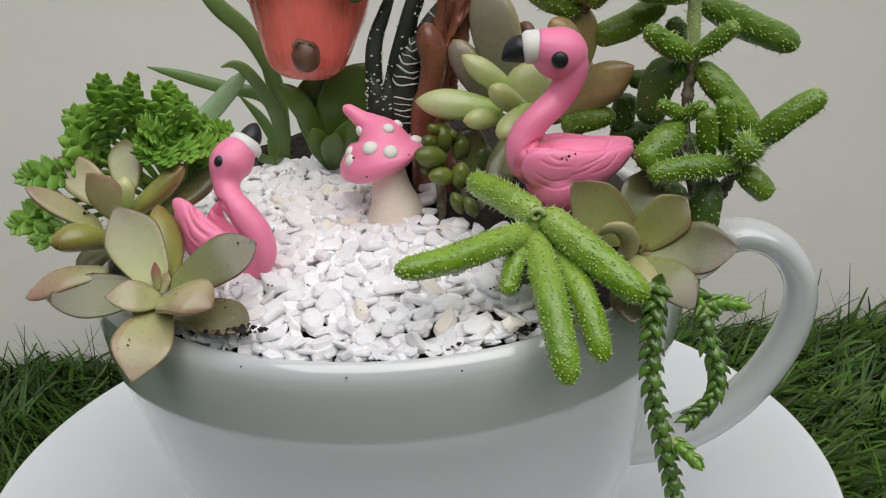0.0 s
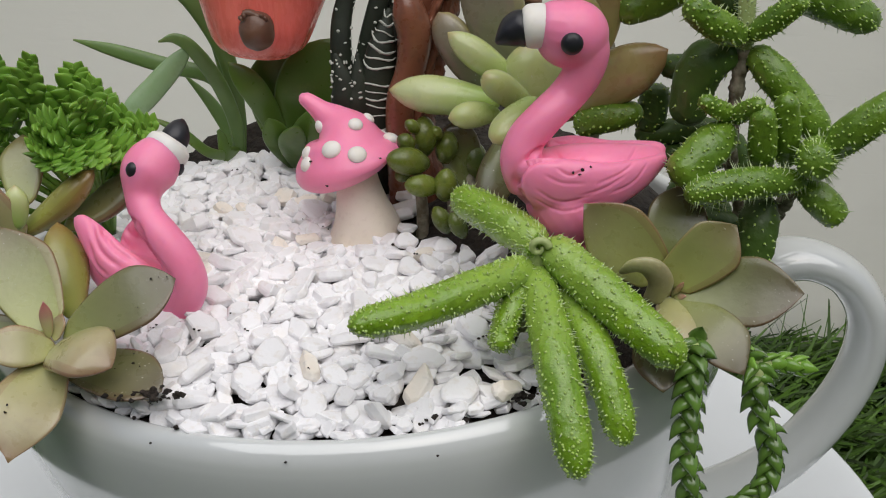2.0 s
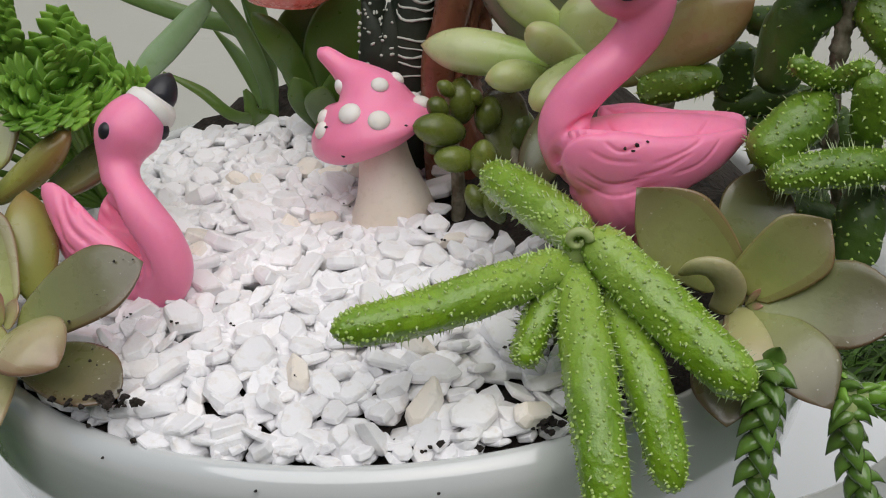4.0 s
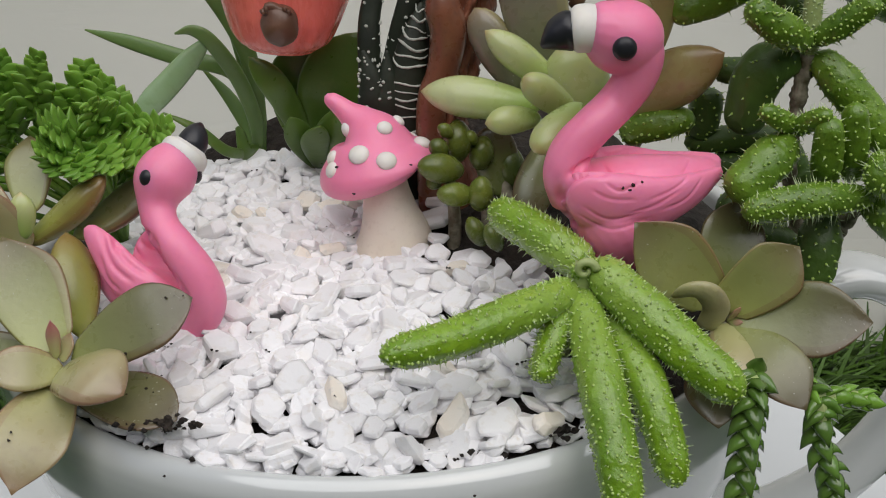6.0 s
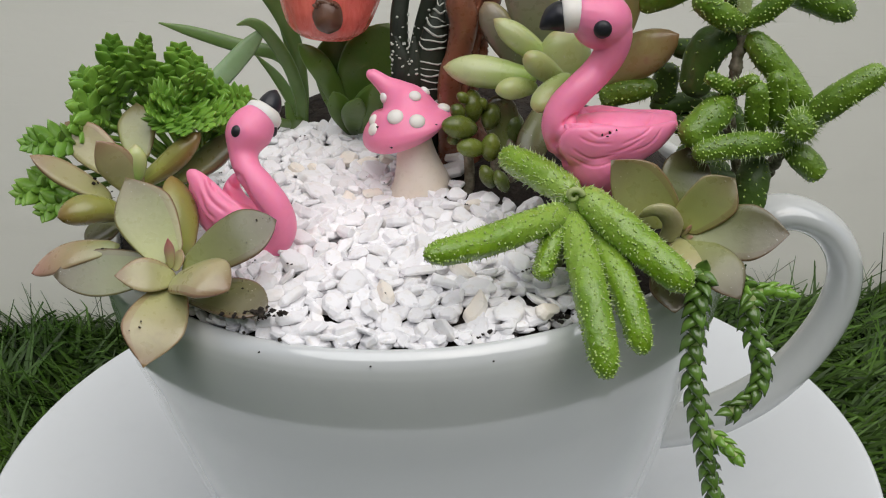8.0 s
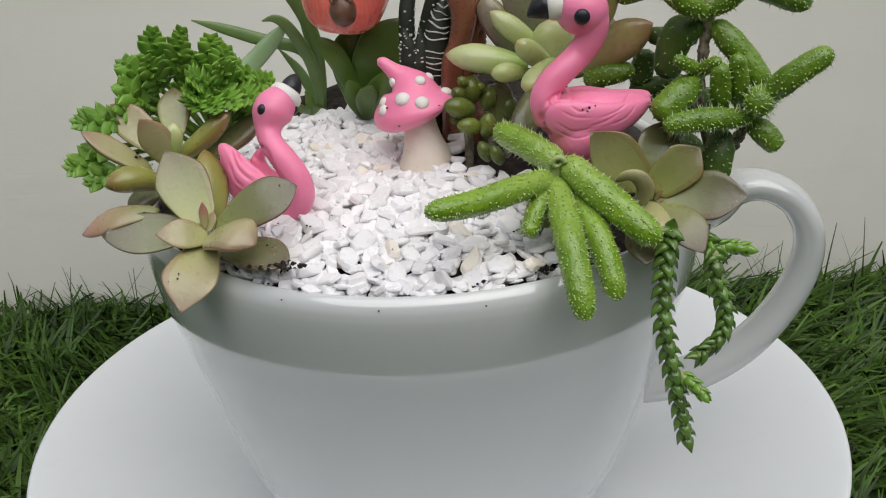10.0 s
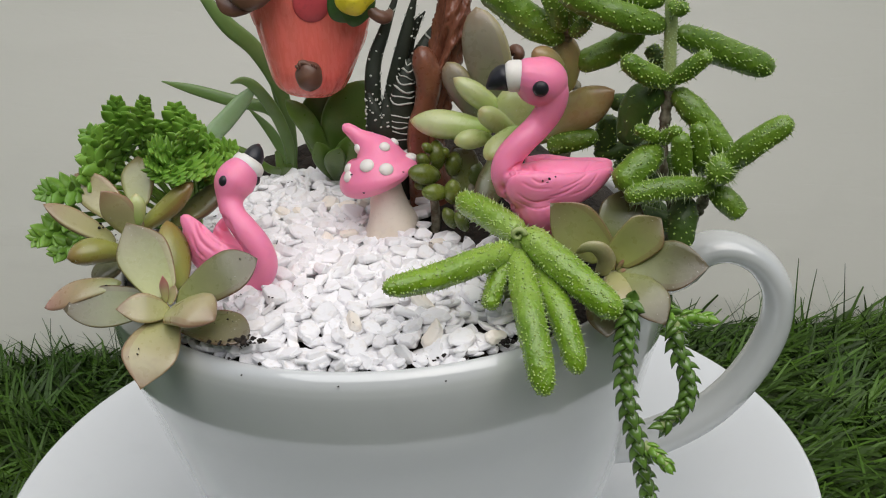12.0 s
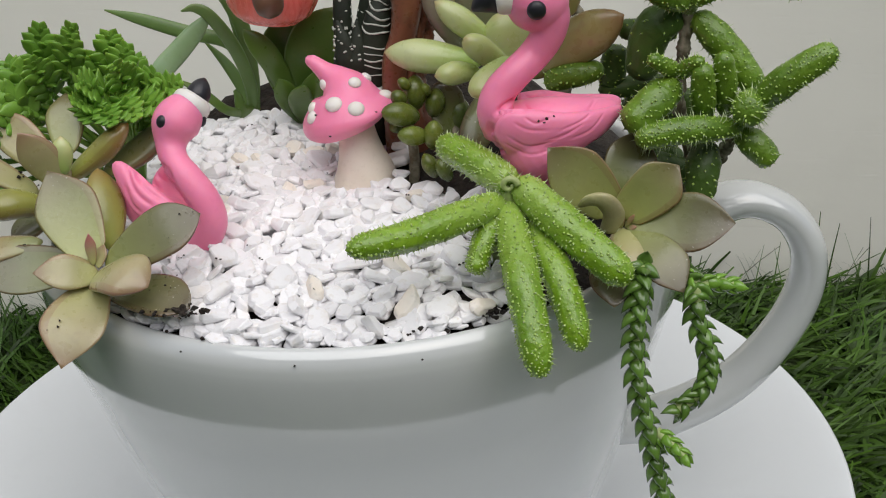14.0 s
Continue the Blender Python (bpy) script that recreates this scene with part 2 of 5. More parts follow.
def part(name, bm, mats, parent, label="", smooth=True):
    ob = new(name, to_mesh(name, bm, mats, base_of(parent), smooth))
    ob.parent = parent
    return tagged(ob, label)


def single(name, bm, mats, base, label, category, group="", kind="", smooth=True):
    base = Vector(base)
    ob = new(name, to_mesh(name, bm, mats, base, smooth))
    ob.location = base
    return tagged(ob, label, category, group, kind)


def curve_through(pts, n):
    """n + 1 points of a smooth curve through the given ones."""
    pts = [Vector(p) for p in pts]
    if len(pts) == 2:
        return [pts[0].lerp(pts[1], i / n) for i in range(n + 1)]
    full = [2 * pts[0] - pts[1], *pts, 2 * pts[-1] - pts[-2]]
    out = []
    for i in range(n + 1):
        s = i / n * (len(pts) - 1)
        k = min(int(s), len(pts) - 2)
        u = s - k
        a, b, c, d = full[k:k + 4]
        out.append(0.5 * (2 * b + (c - a) * u + (2 * a - 5 * b + 4 * c - d) * u * u + (3 * b - a - 3 * c + d) * u ** 3))
    return out


def between(values, s):
    """The value at s (0 to 1) of evenly spaced ones."""
    k = s * (len(values) - 1)
    i = min(int(k), len(values) - 2)
    u = k - i
    v = [2 * values[0] - values[1], *values, 2 * values[-1] - values[-2]]
    a, b, c, d = v[i:i + 4]
    r = 0.5 * (2 * b + (c - a) * u + (2 * a - 5 * b + 4 * c - d) * u * u + (3 * b - a - 3 * c + d) * u ** 3)
    return max(r, 0.4 * min(b, c))


def sweep(bm, path, wide, thick=None, face=(0, -0.5, 0.8), ring=12, index=0, ends=True, ripple=None, sharp=1.0, upper=1.0, cup=0.0):
    """A closed body round a path. wide, thick: half sizes along and across the face direction at each point."""
    uv = bm.loops.layers.uv.verify()
    thick = thick or wide
    rows = []
    count = len(path)
    up = Vector(face).normalized()
    for i, p in enumerate(path):
        ahead = (path[min(i + 1, count - 1)] - path[max(i - 1, 0)]).normalized()
        side = ahead.cross(up)
        if side.length < 1e-4:
            side = ahead.orthogonal()
        side.normalize()
        up = side.cross(ahead).normalized()
        row = []
        for k in range(ring):
            a = 2 * math.pi * k / ring
            c, s = math.cos(a), math.sin(a)
            if sharp != 1.0:
                s = math.copysign(abs(s) ** sharp, s) * (upper if s > 0 else 1.0)
            f = 1 + (ripple(i / (count - 1), a) if ripple else 0)
            row.append(bm.verts.new(p + side * (c * wide[i] * f) + up * (s * thick[i] * f + cup * c * c * wide[i])))
        rows.append(row)
    faces = []
    for i in range(count - 1):
        for k in range(ring):
            f = bm.faces.new((rows[i][k], rows[i][(k + 1) % ring], rows[i + 1][(k + 1) % ring], rows[i + 1][k]))
            f.material_index = index
            for l, u in zip(f.loops, (i, i, i + 1, i + 1)):
                l[uv].uv = (u / (count - 1), k / ring)
    if ends:
        for row, u in ((rows[0], 0.0), (rows[-1], 1.0)):
            f = bm.faces.new(row)
            f.material_index = index
            for l in f.loops:
                l[uv].uv = (u, 0.5)
    return rows


def finger_path(points, radius, n=14, tip=1.0, base=0.75, flat=1.0, start_in=0.06):
    """A rounded finger: its path, and half sizes that close at both ends."""
    path = curve_through(points, n)
    wide = []
    for i in range(n + 1):
        s = i / n
        w = base + (1 - base) * min(s / 0.35, 1)
        round_end = math.sqrt(max(1 - ((s - 0.86) / 0.14) ** 2, 0.0)) if s > 0.86 else 1.0
        start = math.sqrt(max(1 - ((start_in - s) / start_in) ** 2, 0.0)) if s < start_in else 1.0
        wide.append(max(radius * w * round_end * start * (1 - 0.22 * max(0.0, (s - 0.4) / 0.6) ** 2) * (tip if s > 0.6 else 1), radius * 0.02))
    return path, wide, [w * flat for w in wide]


def leaf(bm, base, tip, width, thick, face=(0, -0.6, 0.8), bow=0.0, widest=0.6, point=0.5, neck=0.4, plump=False, n=18, ring=16, index=0, mid=None, cup=0.0):
    """A thick succulent leaf in decimetres from base to tip. bow: how far its middle leaves the straight line along the face direction."""
    a, b, f = D(base), D(tip), Vector(face).normalized()
    m = D(mid) if mid else a.lerp(b, 0.5) + f * bow * 0.1
    path = curve_through([a, m, b], n)
    wide, deep = [], []
    for i in range(n + 1):
        s = i / n
        if s < widest:
            w = neck + (1 - neck) * math.sin(s / widest * math.pi / 2)
        else:
            u = (s - widest) / (1 - widest)
            w = (1 - u ** (2.3 - 0.5 * point)) ** (0.55 + 0.5 * point)
        w *= min(1.0, 0.12 + s / 0.1) ** 0.6
        wide.append(max(w * width * 0.05, 0.00006))
        deep.append(max(min(w, 0.35 + 0.65 * w) * thick * 0.05, 0.00005))
    sweep(bm, path, wide, deep, face, ring, index, sharp=1.0 if plump else 1.12, upper=0.9 if plump else 0.5, cup=cup)


def ball(bm, at, size, index=0, seg=14, turn=None):
    r = bmesh.ops.create_uvsphere(bm, u_segments=seg, v_segments=max(seg // 2, 5), radius=1.0)
    m = Matrix.Translation(at) @ (turn.to_4x4() if turn else Matrix()) @ Matrix.Diagonal((*size, 1))
    bmesh.ops.transform(bm, matrix=m, verts=r["verts"])
    for v in r["verts"]:
        for f in v.link_faces:
            f.material_index = index


def lathe(bm, profile, seg=96, index=0, centre=(0, 0)):
    rows = [[bm.verts.new((centre[0] + r * math.cos(2 * math.pi * k / seg), centre[1] + r * math.sin(2 * math.pi * k / seg), z)) for k in range(seg)] for r, z in profile]
    for a, b in zip(rows, rows[1:]):
        for k in range(seg):
            bm.faces.new((a[k], a[(k + 1) % seg], b[(k + 1) % seg], b[k])).material_index = index
    return rows


def smooth_profile(points, n):
    return [(p.x, p.z) for p in curve_through([(r, 0, z) for r, z in points], n)]


def fuse(bm, voxel=0.0004, rounds=8):
    """The pieces of a bmesh kneaded into one skin."""
    me = bpy.data.meshes.new("lump")
    bmesh.ops.recalc_face_normals(bm, faces=bm.faces)
    bm.to_mesh(me)
    bm.free()
    ob = bpy.data.objects.new("lump", me)
    scene.collection.objects.link(ob)
    r = ob.modifiers.new("knead", "REMESH")
    r.mode, r.voxel_size = "VOXEL", voxel
    s = ob.modifiers.new("smooth", "SMOOTH")
    s.factor, s.iterations = 0.5, rounds
    shaped = ob.evaluated_get(bpy.context.evaluated_depsgraph_get())
    out = bmesh.new()
    out.from_mesh(shaped.to_mesh())
    shaped.to_mesh_clear()
    bpy.data.objects.remove(ob)
    bpy.data.meshes.remove(me)
    return out


def incise(bm, lines, width, depth, facing=(0, -1, 0)):
    """Lines scored into the side of a body that faces one way."""
    bmesh.ops.recalc_face_normals(bm, faces=bm.faces)
    bm.normal_update()
    f = Vector(facing).normalized()
    pts, weight = [], []
    for line in lines:
        for i, p in enumerate(curve_through(line, 40)):
            u = i / 40
            pts.append((p.x, p.z))
            weight.append(min(1.0, 6 * u * (1 - u) + 0.1))
    pts, weight = np.array(pts), np.array(weight)
    for v in [v for v in bm.verts if v.normal.dot(f) > 0.1]:
        d = (pts[:, 0] - v.co.x) ** 2 + (pts[:, 1] - v.co.z) ** 2
        cut = float((weight * np.exp(-d / width ** 2)).max())
        if cut > 0.02:
            v.co -= v.normal * depth * cut


# ---------------------------------------------------------------- setting
def box(bm, lo, hi):
    r = bmesh.ops.create_cube(bm, size=1.0)
    lo, hi = Vector(lo), Vector(hi)
    bmesh.ops.transform(bm, matrix=Matrix.Translation((lo + hi) / 2) @ Matrix.Diagonal((*(hi - lo), 1)), verts=r["verts"])


bm = bmesh.new()
box(bm, (-1.6, 0.135, -0.02), (1.6, 0.255, 0.9))
single("wall_north", bm, M_WALL, (0, 0.135, 0), "off-white painted wall with brushed scratches and dents", "wall", kind="structure", smooth=False)
# unseen wall added behind the camera; keeps front light and glaze reflections dark
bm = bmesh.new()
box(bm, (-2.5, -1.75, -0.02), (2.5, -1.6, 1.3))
single("wall_south", bm, M_DARKWALL, (0, -1.6, 0), "unseen dark wall added behind the camera to hold back front light", "wall", kind="structure", smooth=False)

bm = bmesh.new()
bmesh.ops.create_grid(bm, x_segments=8, y_segments=8, size=60)
single("ground", bm, M_MATTING, (0, 0, 0), "dark green turf backing spreading flat around", "ground", kind="structure", smooth=False)


def turf():
    rng = np.random.default_rng(4)
    verts, faces = [], []

    def blade(x, y, ang, length, lift, wide, bend):
        d = np.array([math.cos(ang), math.sin(ang)])
        s = np.array([-d[1], d[0]])
        k = len(verts)
        for i, u in enumerate((0.0, 0.35, 0.7, 1.0)):
            run = length * u * math.cos(lift) * (1 + 0.15 * u)
            h = 0.001 + length * (math.sin(lift) * u - bend * u * u)
            c = np.array([x, y]) + d * run
            c[1] = min(c[1], 0.1335)
            w = wide * (1 - 0.75 * u) * 0.5
            verts.append((c[0] - s[0] * w, min(c[1] - s[1] * w, 0.134), max(h, 0.001)))
            verts.append((c[0] + s[0] * w, min(c[1] + s[1] * w, 0.134), max(h, 0.001) + wide * 0.25))
            if i:
                faces.append((k + 2 * i - 2, k + 2 * i - 1, k + 2 * i + 1, k + 2 * i))

    n = 0
    while n < 52000:
        x, y = rng.uniform(-0.36, 0.42), rng.uniform(-0.3, 0.134)
        if math.hypot(x, y) < 0.085:
            continue
        n += 1
        tuft = noise.noise((x * 55, y * 55, 1.0))
        ang = 2.4 * noise.noise((x * 30, y * 30, 0)) + rng.normal(-0.25 if x > 0 else 2.7, 0.6) + (math.pi if rng.random() < 0.2 else 0)
        blade(x, y, ang, rng.uniform(0.011, 0.025), abs(rng.normal(0.62 + 0.35 * tuft, 0.22)), rng.uniform(0.0010, 0.0021), rng.uniform(0.05, 0.45))
    for _ in range(500):
        x, y = rng.uniform(-0.3, 0.36), rng.uniform(0.105, 0.132)
        blade(x, y, rng.uniform(0, 6.28), rng.uniform(0.015, 0.03), rng.uniform(0.7, 1.3), rng.uniform(0.0005, 0.0009), rng.uniform(0.0, 0.3))
    for x, y, ang, length, lift, bend in ((0.1435, 0.112, 1.2, 0.040, 1.5, 0.0), (0.149, 0.118, 0.6, 0.034, 1.42, 0.05), (0.166, 0.12, 2.0, 0.034, 1.5, 0.02), (0.176, 0.118, 0.3, 0.022, 1.1, 0.1), (0.186, 0.121, 2.4, 0.026, 1.2, 0.15),
                                          (0.142, 0.11, 0.2, 0.026, 0.9, 0.1), (0.21, 0.12, 1.0, 0.022, 1.3, 0.05), (0.155, 0.12, 3.0, 0.024, 0.8, 0.3), (-0.11, 0.12, 1.9, 0.028, 1.35, 0.05), (-0.16, 0.122, 1.0, 0.02, 1.2, 0.1)):
        blade(x, y, ang, length, lift, 0.0011, bend)
    me = bpy.data.meshes.new("turf")
    me.from_pydata([tuple(map(float, v)) for v in verts], [], faces)
    me.materials.append(M_TURF)
    me.polygons.foreach_set("use_smooth", [True] * len(me.polygons))
    tagged(new("grass", me), "dense green artificial turf with combed plastic blades", "artificial grass", kind="stuff")


turf()

# ---------------------------------------------------------------- saucer and cup
bm = bmesh.new()
prof = smooth_profile([(0.0005, 0.0125), (0.045, 0.0125), (0.058, 0.0128), (0.075, 0.0165), (0.095, 0.0235), (0.110, 0.0292), (0.1162, 0.0312), (0.1176, 0.0309)], 40)
prof += smooth_profile([(0.1178, 0.0303), (0.1165, 0.0287), (0.108, 0.0255), (0.090, 0.0175), (0.068, 0.0095), (0.060, 0.0068), (0.058, 0.0035), (0.054, 0.0032), (0.0005, 0.006)], 40)
lathe(bm, prof, 128)
single("saucer", bm, M_SAUCER, (0, 0, 0.0), "wide white glazed saucer lying on the turf", "saucer")

cup = thing("teacup_planter", (0, 0, 0.0125), "large white glazed teacup used as a succulent planter", "planter")
bm = bmesh.new()
outer = [(0.0005, 0.0150), (0.041, 0.0150), (0.043, 0.0128), (0.046, 0.0128), (0.0485, 0.0155), (0.0520, 0.022), (0.0572, 0.034), (0.0617, 0.048), (0.0654, 0.061), (0.0683, 0.0715), (0.0705, 0.080), (0.0728, 0.088), (0.0743, 0.096), (0.0750, 0.1020), (0.0751, 0.1048)]
lip = [(0.0751, 0.1048), (0.0748, 0.1070), (0.0739, 0.1088), (0.0726, 0.1098), (0.0714, 0.1096), (0.0705, 0.1085), (0.0701, 0.106), (0.0688, 0.096), (0.065, 0.08), (0.058, 0.055), (0.043, 0.03), (0.0005, 0.026)]
lathe(bm, smooth_profile(outer, 60) + smooth_profile(lip, 50)[1:], 144)
part("cup_body", bm, M_GLAZE, cup)


def handle():
    bm = bmesh.new()
    pts = [D(p) for p in (HANDLE)]
    path = curve_through(pts, 44)
    w = [between([0.0095, 0.0075, 0.0062, 0.0060, 0.0062, 0.0066, 0.0070, 0.0066], i / 44) for i in range(45)]
    t = [between([0.0060, 0.0046, 0.0040, 0.0040, 0.0040, 0.0040, 0.0042, 0.0040], i / 44) for i in range(45)]
    sweep(bm, path, w, t, (0, 0, 1), 20)
    return bm


HANDLE = ((0.62, -0.08, -0.13), (0.759, -0.110, -0.088), (0.817, -0.120, -0.035), (0.889, -0.125, -0.029), (0.967, -0.130, -0.073), (1.014, -0.135, -0.163), (1.006, -0.135, -0.277), (0.948, -0.130, -0.403), (0.860, -0.125, -0.510), (0.746, -0.115, -0.588), (0.640, -0.095, -0.635), (0.50, -0.06, -0.665))
part("cup_handle", handle(), M_GLAZE, cup)


# ---------------------------------------------------------------- soil and gravel
def ground_at(x, y):
    """Height of the planting surface, in decimetres about the rim."""
    r = min(math.hypot(x, y) / 0.70, 1.0)
    mound = 0.09 * max(0.0, min((x - 0.06) / 0.2, 1)) * max(0.0, min((y + 0.25) / 0.2, 1)) * max(0.0, 1 - r ** 4)
    back = 0.08 * max(0.0, min((y - 0.36) / 0.16, 1.0)) * min(1.0, (1.0 - r) * 12)
    return 0.06 * (1 - r ** 5) - 0.012 + back + mound + 0.012 * noise.noise((x * 5, y * 5, 3))


bm = bmesh.new()
rows = []
for i in range(29):
    r = 0.697 * i / 28 + 0.0005
    rows.append([bm.verts.new(D((r * math.cos(a), r * math.sin(a), ground_at(r * math.cos(a), r * math.sin(a)) - 0.02 + 0.02 * noise.noise((r * math.cos(a) * 22, r * math.sin(a) * 22, 0)))))
                 for a in (2 * math.pi * k / 90 for k in range(90))])
for a, b in zip(rows, rows[1:]):
    for k in range(90):
        bm.faces.new((a[k], a[(k + 1) % 90], b[(k + 1) % 90], b[k]))
single("potting_soil", bm, M_SOIL, D((0, 0, 0)), "dark moist potting soil filling the cup", "soil", kind="stuff")


def chip(rng):
    """An angular marble flake about one unit long with slightly worn edges, as a closed bmesh."""
    bm = bmesh.new()
    thick, narrow, sides = rng.uniform(0.15, 0.30), rng.uniform(0.5, 0.9), rng.randint(5, 7)
    tilt, lean = rng.uniform(-0.3, 0.3), rng.uniform(-0.25, 0.25)
    turns = [2 * math.pi * (k + rng.uniform(-0.32, 0.32)) / sides for k in range(sides)]
    for a in turns:
        far = rng.uniform(0.78, 1.08)
        x, y = 0.5 * far * math.cos(a), 0.5 * narrow * far * math.sin(a)
        bm.verts.new((x, y, thick * rng.uniform(-0.5, -0.1)))
        k = rng.uniform(0.66, 0.97)
        bm.verts.new((x * k, y * k, thick * (0.5 + tilt * x * 2 + lean * y * 2) * rng.uniform(0.75, 1.0)))
        k = rng.uniform(0.55, 0.85)
        bm.verts.new((x * k, y * k, -thick * rng.uniform(0.6, 0.8)))
    hull = bmesh.ops.convex_hull(bm, input=bm.verts)
    bmesh.ops.delete(bm, geom=[g for g in hull["geom_interior"] if isinstance(g, bmesh.types.BMVert)], context="VERTS")
    bmesh.ops.delete(bm, geom=[v for v in bm.verts if not v.link_faces], context="VERTS")
    bmesh.ops.dissolve_limit(bm, angle_limit=radians(12), verts=bm.verts, edges=bm.edges)
    bmesh.ops.bevel(bm, geom=list(bm.edges), offset=0.026, segments=1, affect="EDGES", profile=0.5, clamp_overlap=True)
    bmesh.ops.triangulate(bm, faces=bm.faces)
    return bm


def gravel():
    rng = random.Random(11)
    meshes = []
    for k in range(48):
        meshes.append(to_mesh("stone", chip(rng), M_STONE_TAN if k % 16 == 4 else M_STONE, Vector(), False))
    spots = []
    for layer in range(3):
        tries = 0
        while tries < 14000:
            tries += 1
            x, y = rng.uniform(-0.56, 0.34), rng.uniform(-0.69, 0.56)
            r = math.hypot(x, y)
            if r > 0.685 or (x > 0.04 + 0.03 * layer and y > -0.17 - 0.2 * x) or (x > 0.27 and y > -0.5) or y > 0.40 - 0.06 * layer - 0.1 * abs(x + 0.2):
                continue
            if x > 0.17 and y < -0.48 and rng.random() < 0.8:
                continue
            if x < -0.42 and y < -0.45:
                continue
            size = rng.uniform(0.050, 0.094) * (0.92 if y > 0.1 else 1.0)
            gap = 0.5 if layer < 2 else 0.67
            if any((x - a) ** 2 + (y - b) ** 2 < (gap * 0.5 * (size + s)) ** 2 and l == layer for a, b, s, l in spots):
                continue
            spots.append((x, y, size, layer))
    for _ in range(420):
        x, y = rng.uniform(-0.5, 0.1), rng.uniform(-0.62, 0.2)
        if math.hypot(x, y) < 0.64 and (x < 0.02 or y < -0.25) and not (x < -0.42 and y < -0.45):
            spots.append((x, y, rng.uniform(0.038, 0.06), 1))
    edge = []
    for level, lo, hi, start, stop in ((0, 0.685, 0.703, 218, 306), (1, 0.668, 0.698, 224, 293)):
        row = []
        for _ in range(3500):
            a, r, size = rng.uniform(radians(start), radians(stop)), rng.uniform(lo, hi), rng.uniform(0.04, 0.07)
            x, y = r * math.cos(a), r * math.sin(a)
            if a > radians(284) and rng.random() < 0.7:
                continue
            if all((x - p) ** 2 + (y - q) ** 2 > (0.30 * (size + s)) ** 2 for p, q, s, l in row):
                row.append((x, y, size, level))
        edge += row
    spots += edge
    bed = bmesh.new()
    placed = []
    for x, y, size, layer in spots:
        z = ground_at(x, y) - 0.003 + 0.012 * layer
        if math.hypot(x, y) > 0.62:
            z = max(min(z, 0.014 + 0.008 * layer), -0.008 + 0.012 * layer)
        m = Matrix.LocRotScale(D((x, y, z)), Euler((rng.gauss(0, 0.30), rng.gauss(0, 0.30), rng.uniform(0, 6.28))), Vector((1, 1, 1)) * size * 0.1)
        placed.append((m, meshes[rng.randrange(len(meshes))], layer, y))
    top = [p for p in placed if p[2] == 2]
    top.sort(key=lambda p: p[3])
    near = top[:300]
    chosen = {id(p) for p in near}
    for p in placed:
        if id(p) not in chosen:
            k = len(bed.verts)
            bed.from_mesh(p[1])
            bed.verts.ensure_lookup_table()
            for v in bed.verts[k:]:
                v.co = p[0] @ v.co
    ob = single("gravel_bed", bed, M_STONE_FAR, D((0, -0.2, 0)), "bed of white angular marble chips on the soil", "gravel", kind="stuff", smooth=False)
    inv = Matrix.Translation(-Vector(ob.location))
    return ob, [(inv @ p[0], p[1]) for p in near]


gravel_bed, stones = gravel()


# ---------------------------------------------------------------- clay figures
PINKS = [M_PINK, M_WHITECLAY, M_BLACKCLAY]


def tube(bm, pts, radii, index=0, ring=16, n=24, face=(0, -1, 0.2), flat=1.0, ripple=None):
    path = curve_through([D(p) for p in pts], n)
    r = [between(radii, i / n) * 0.1 for i in range(n + 1)]
    sweep(bm, path, r, [v * flat for v in r], face, ring, index, ripple=ripple)


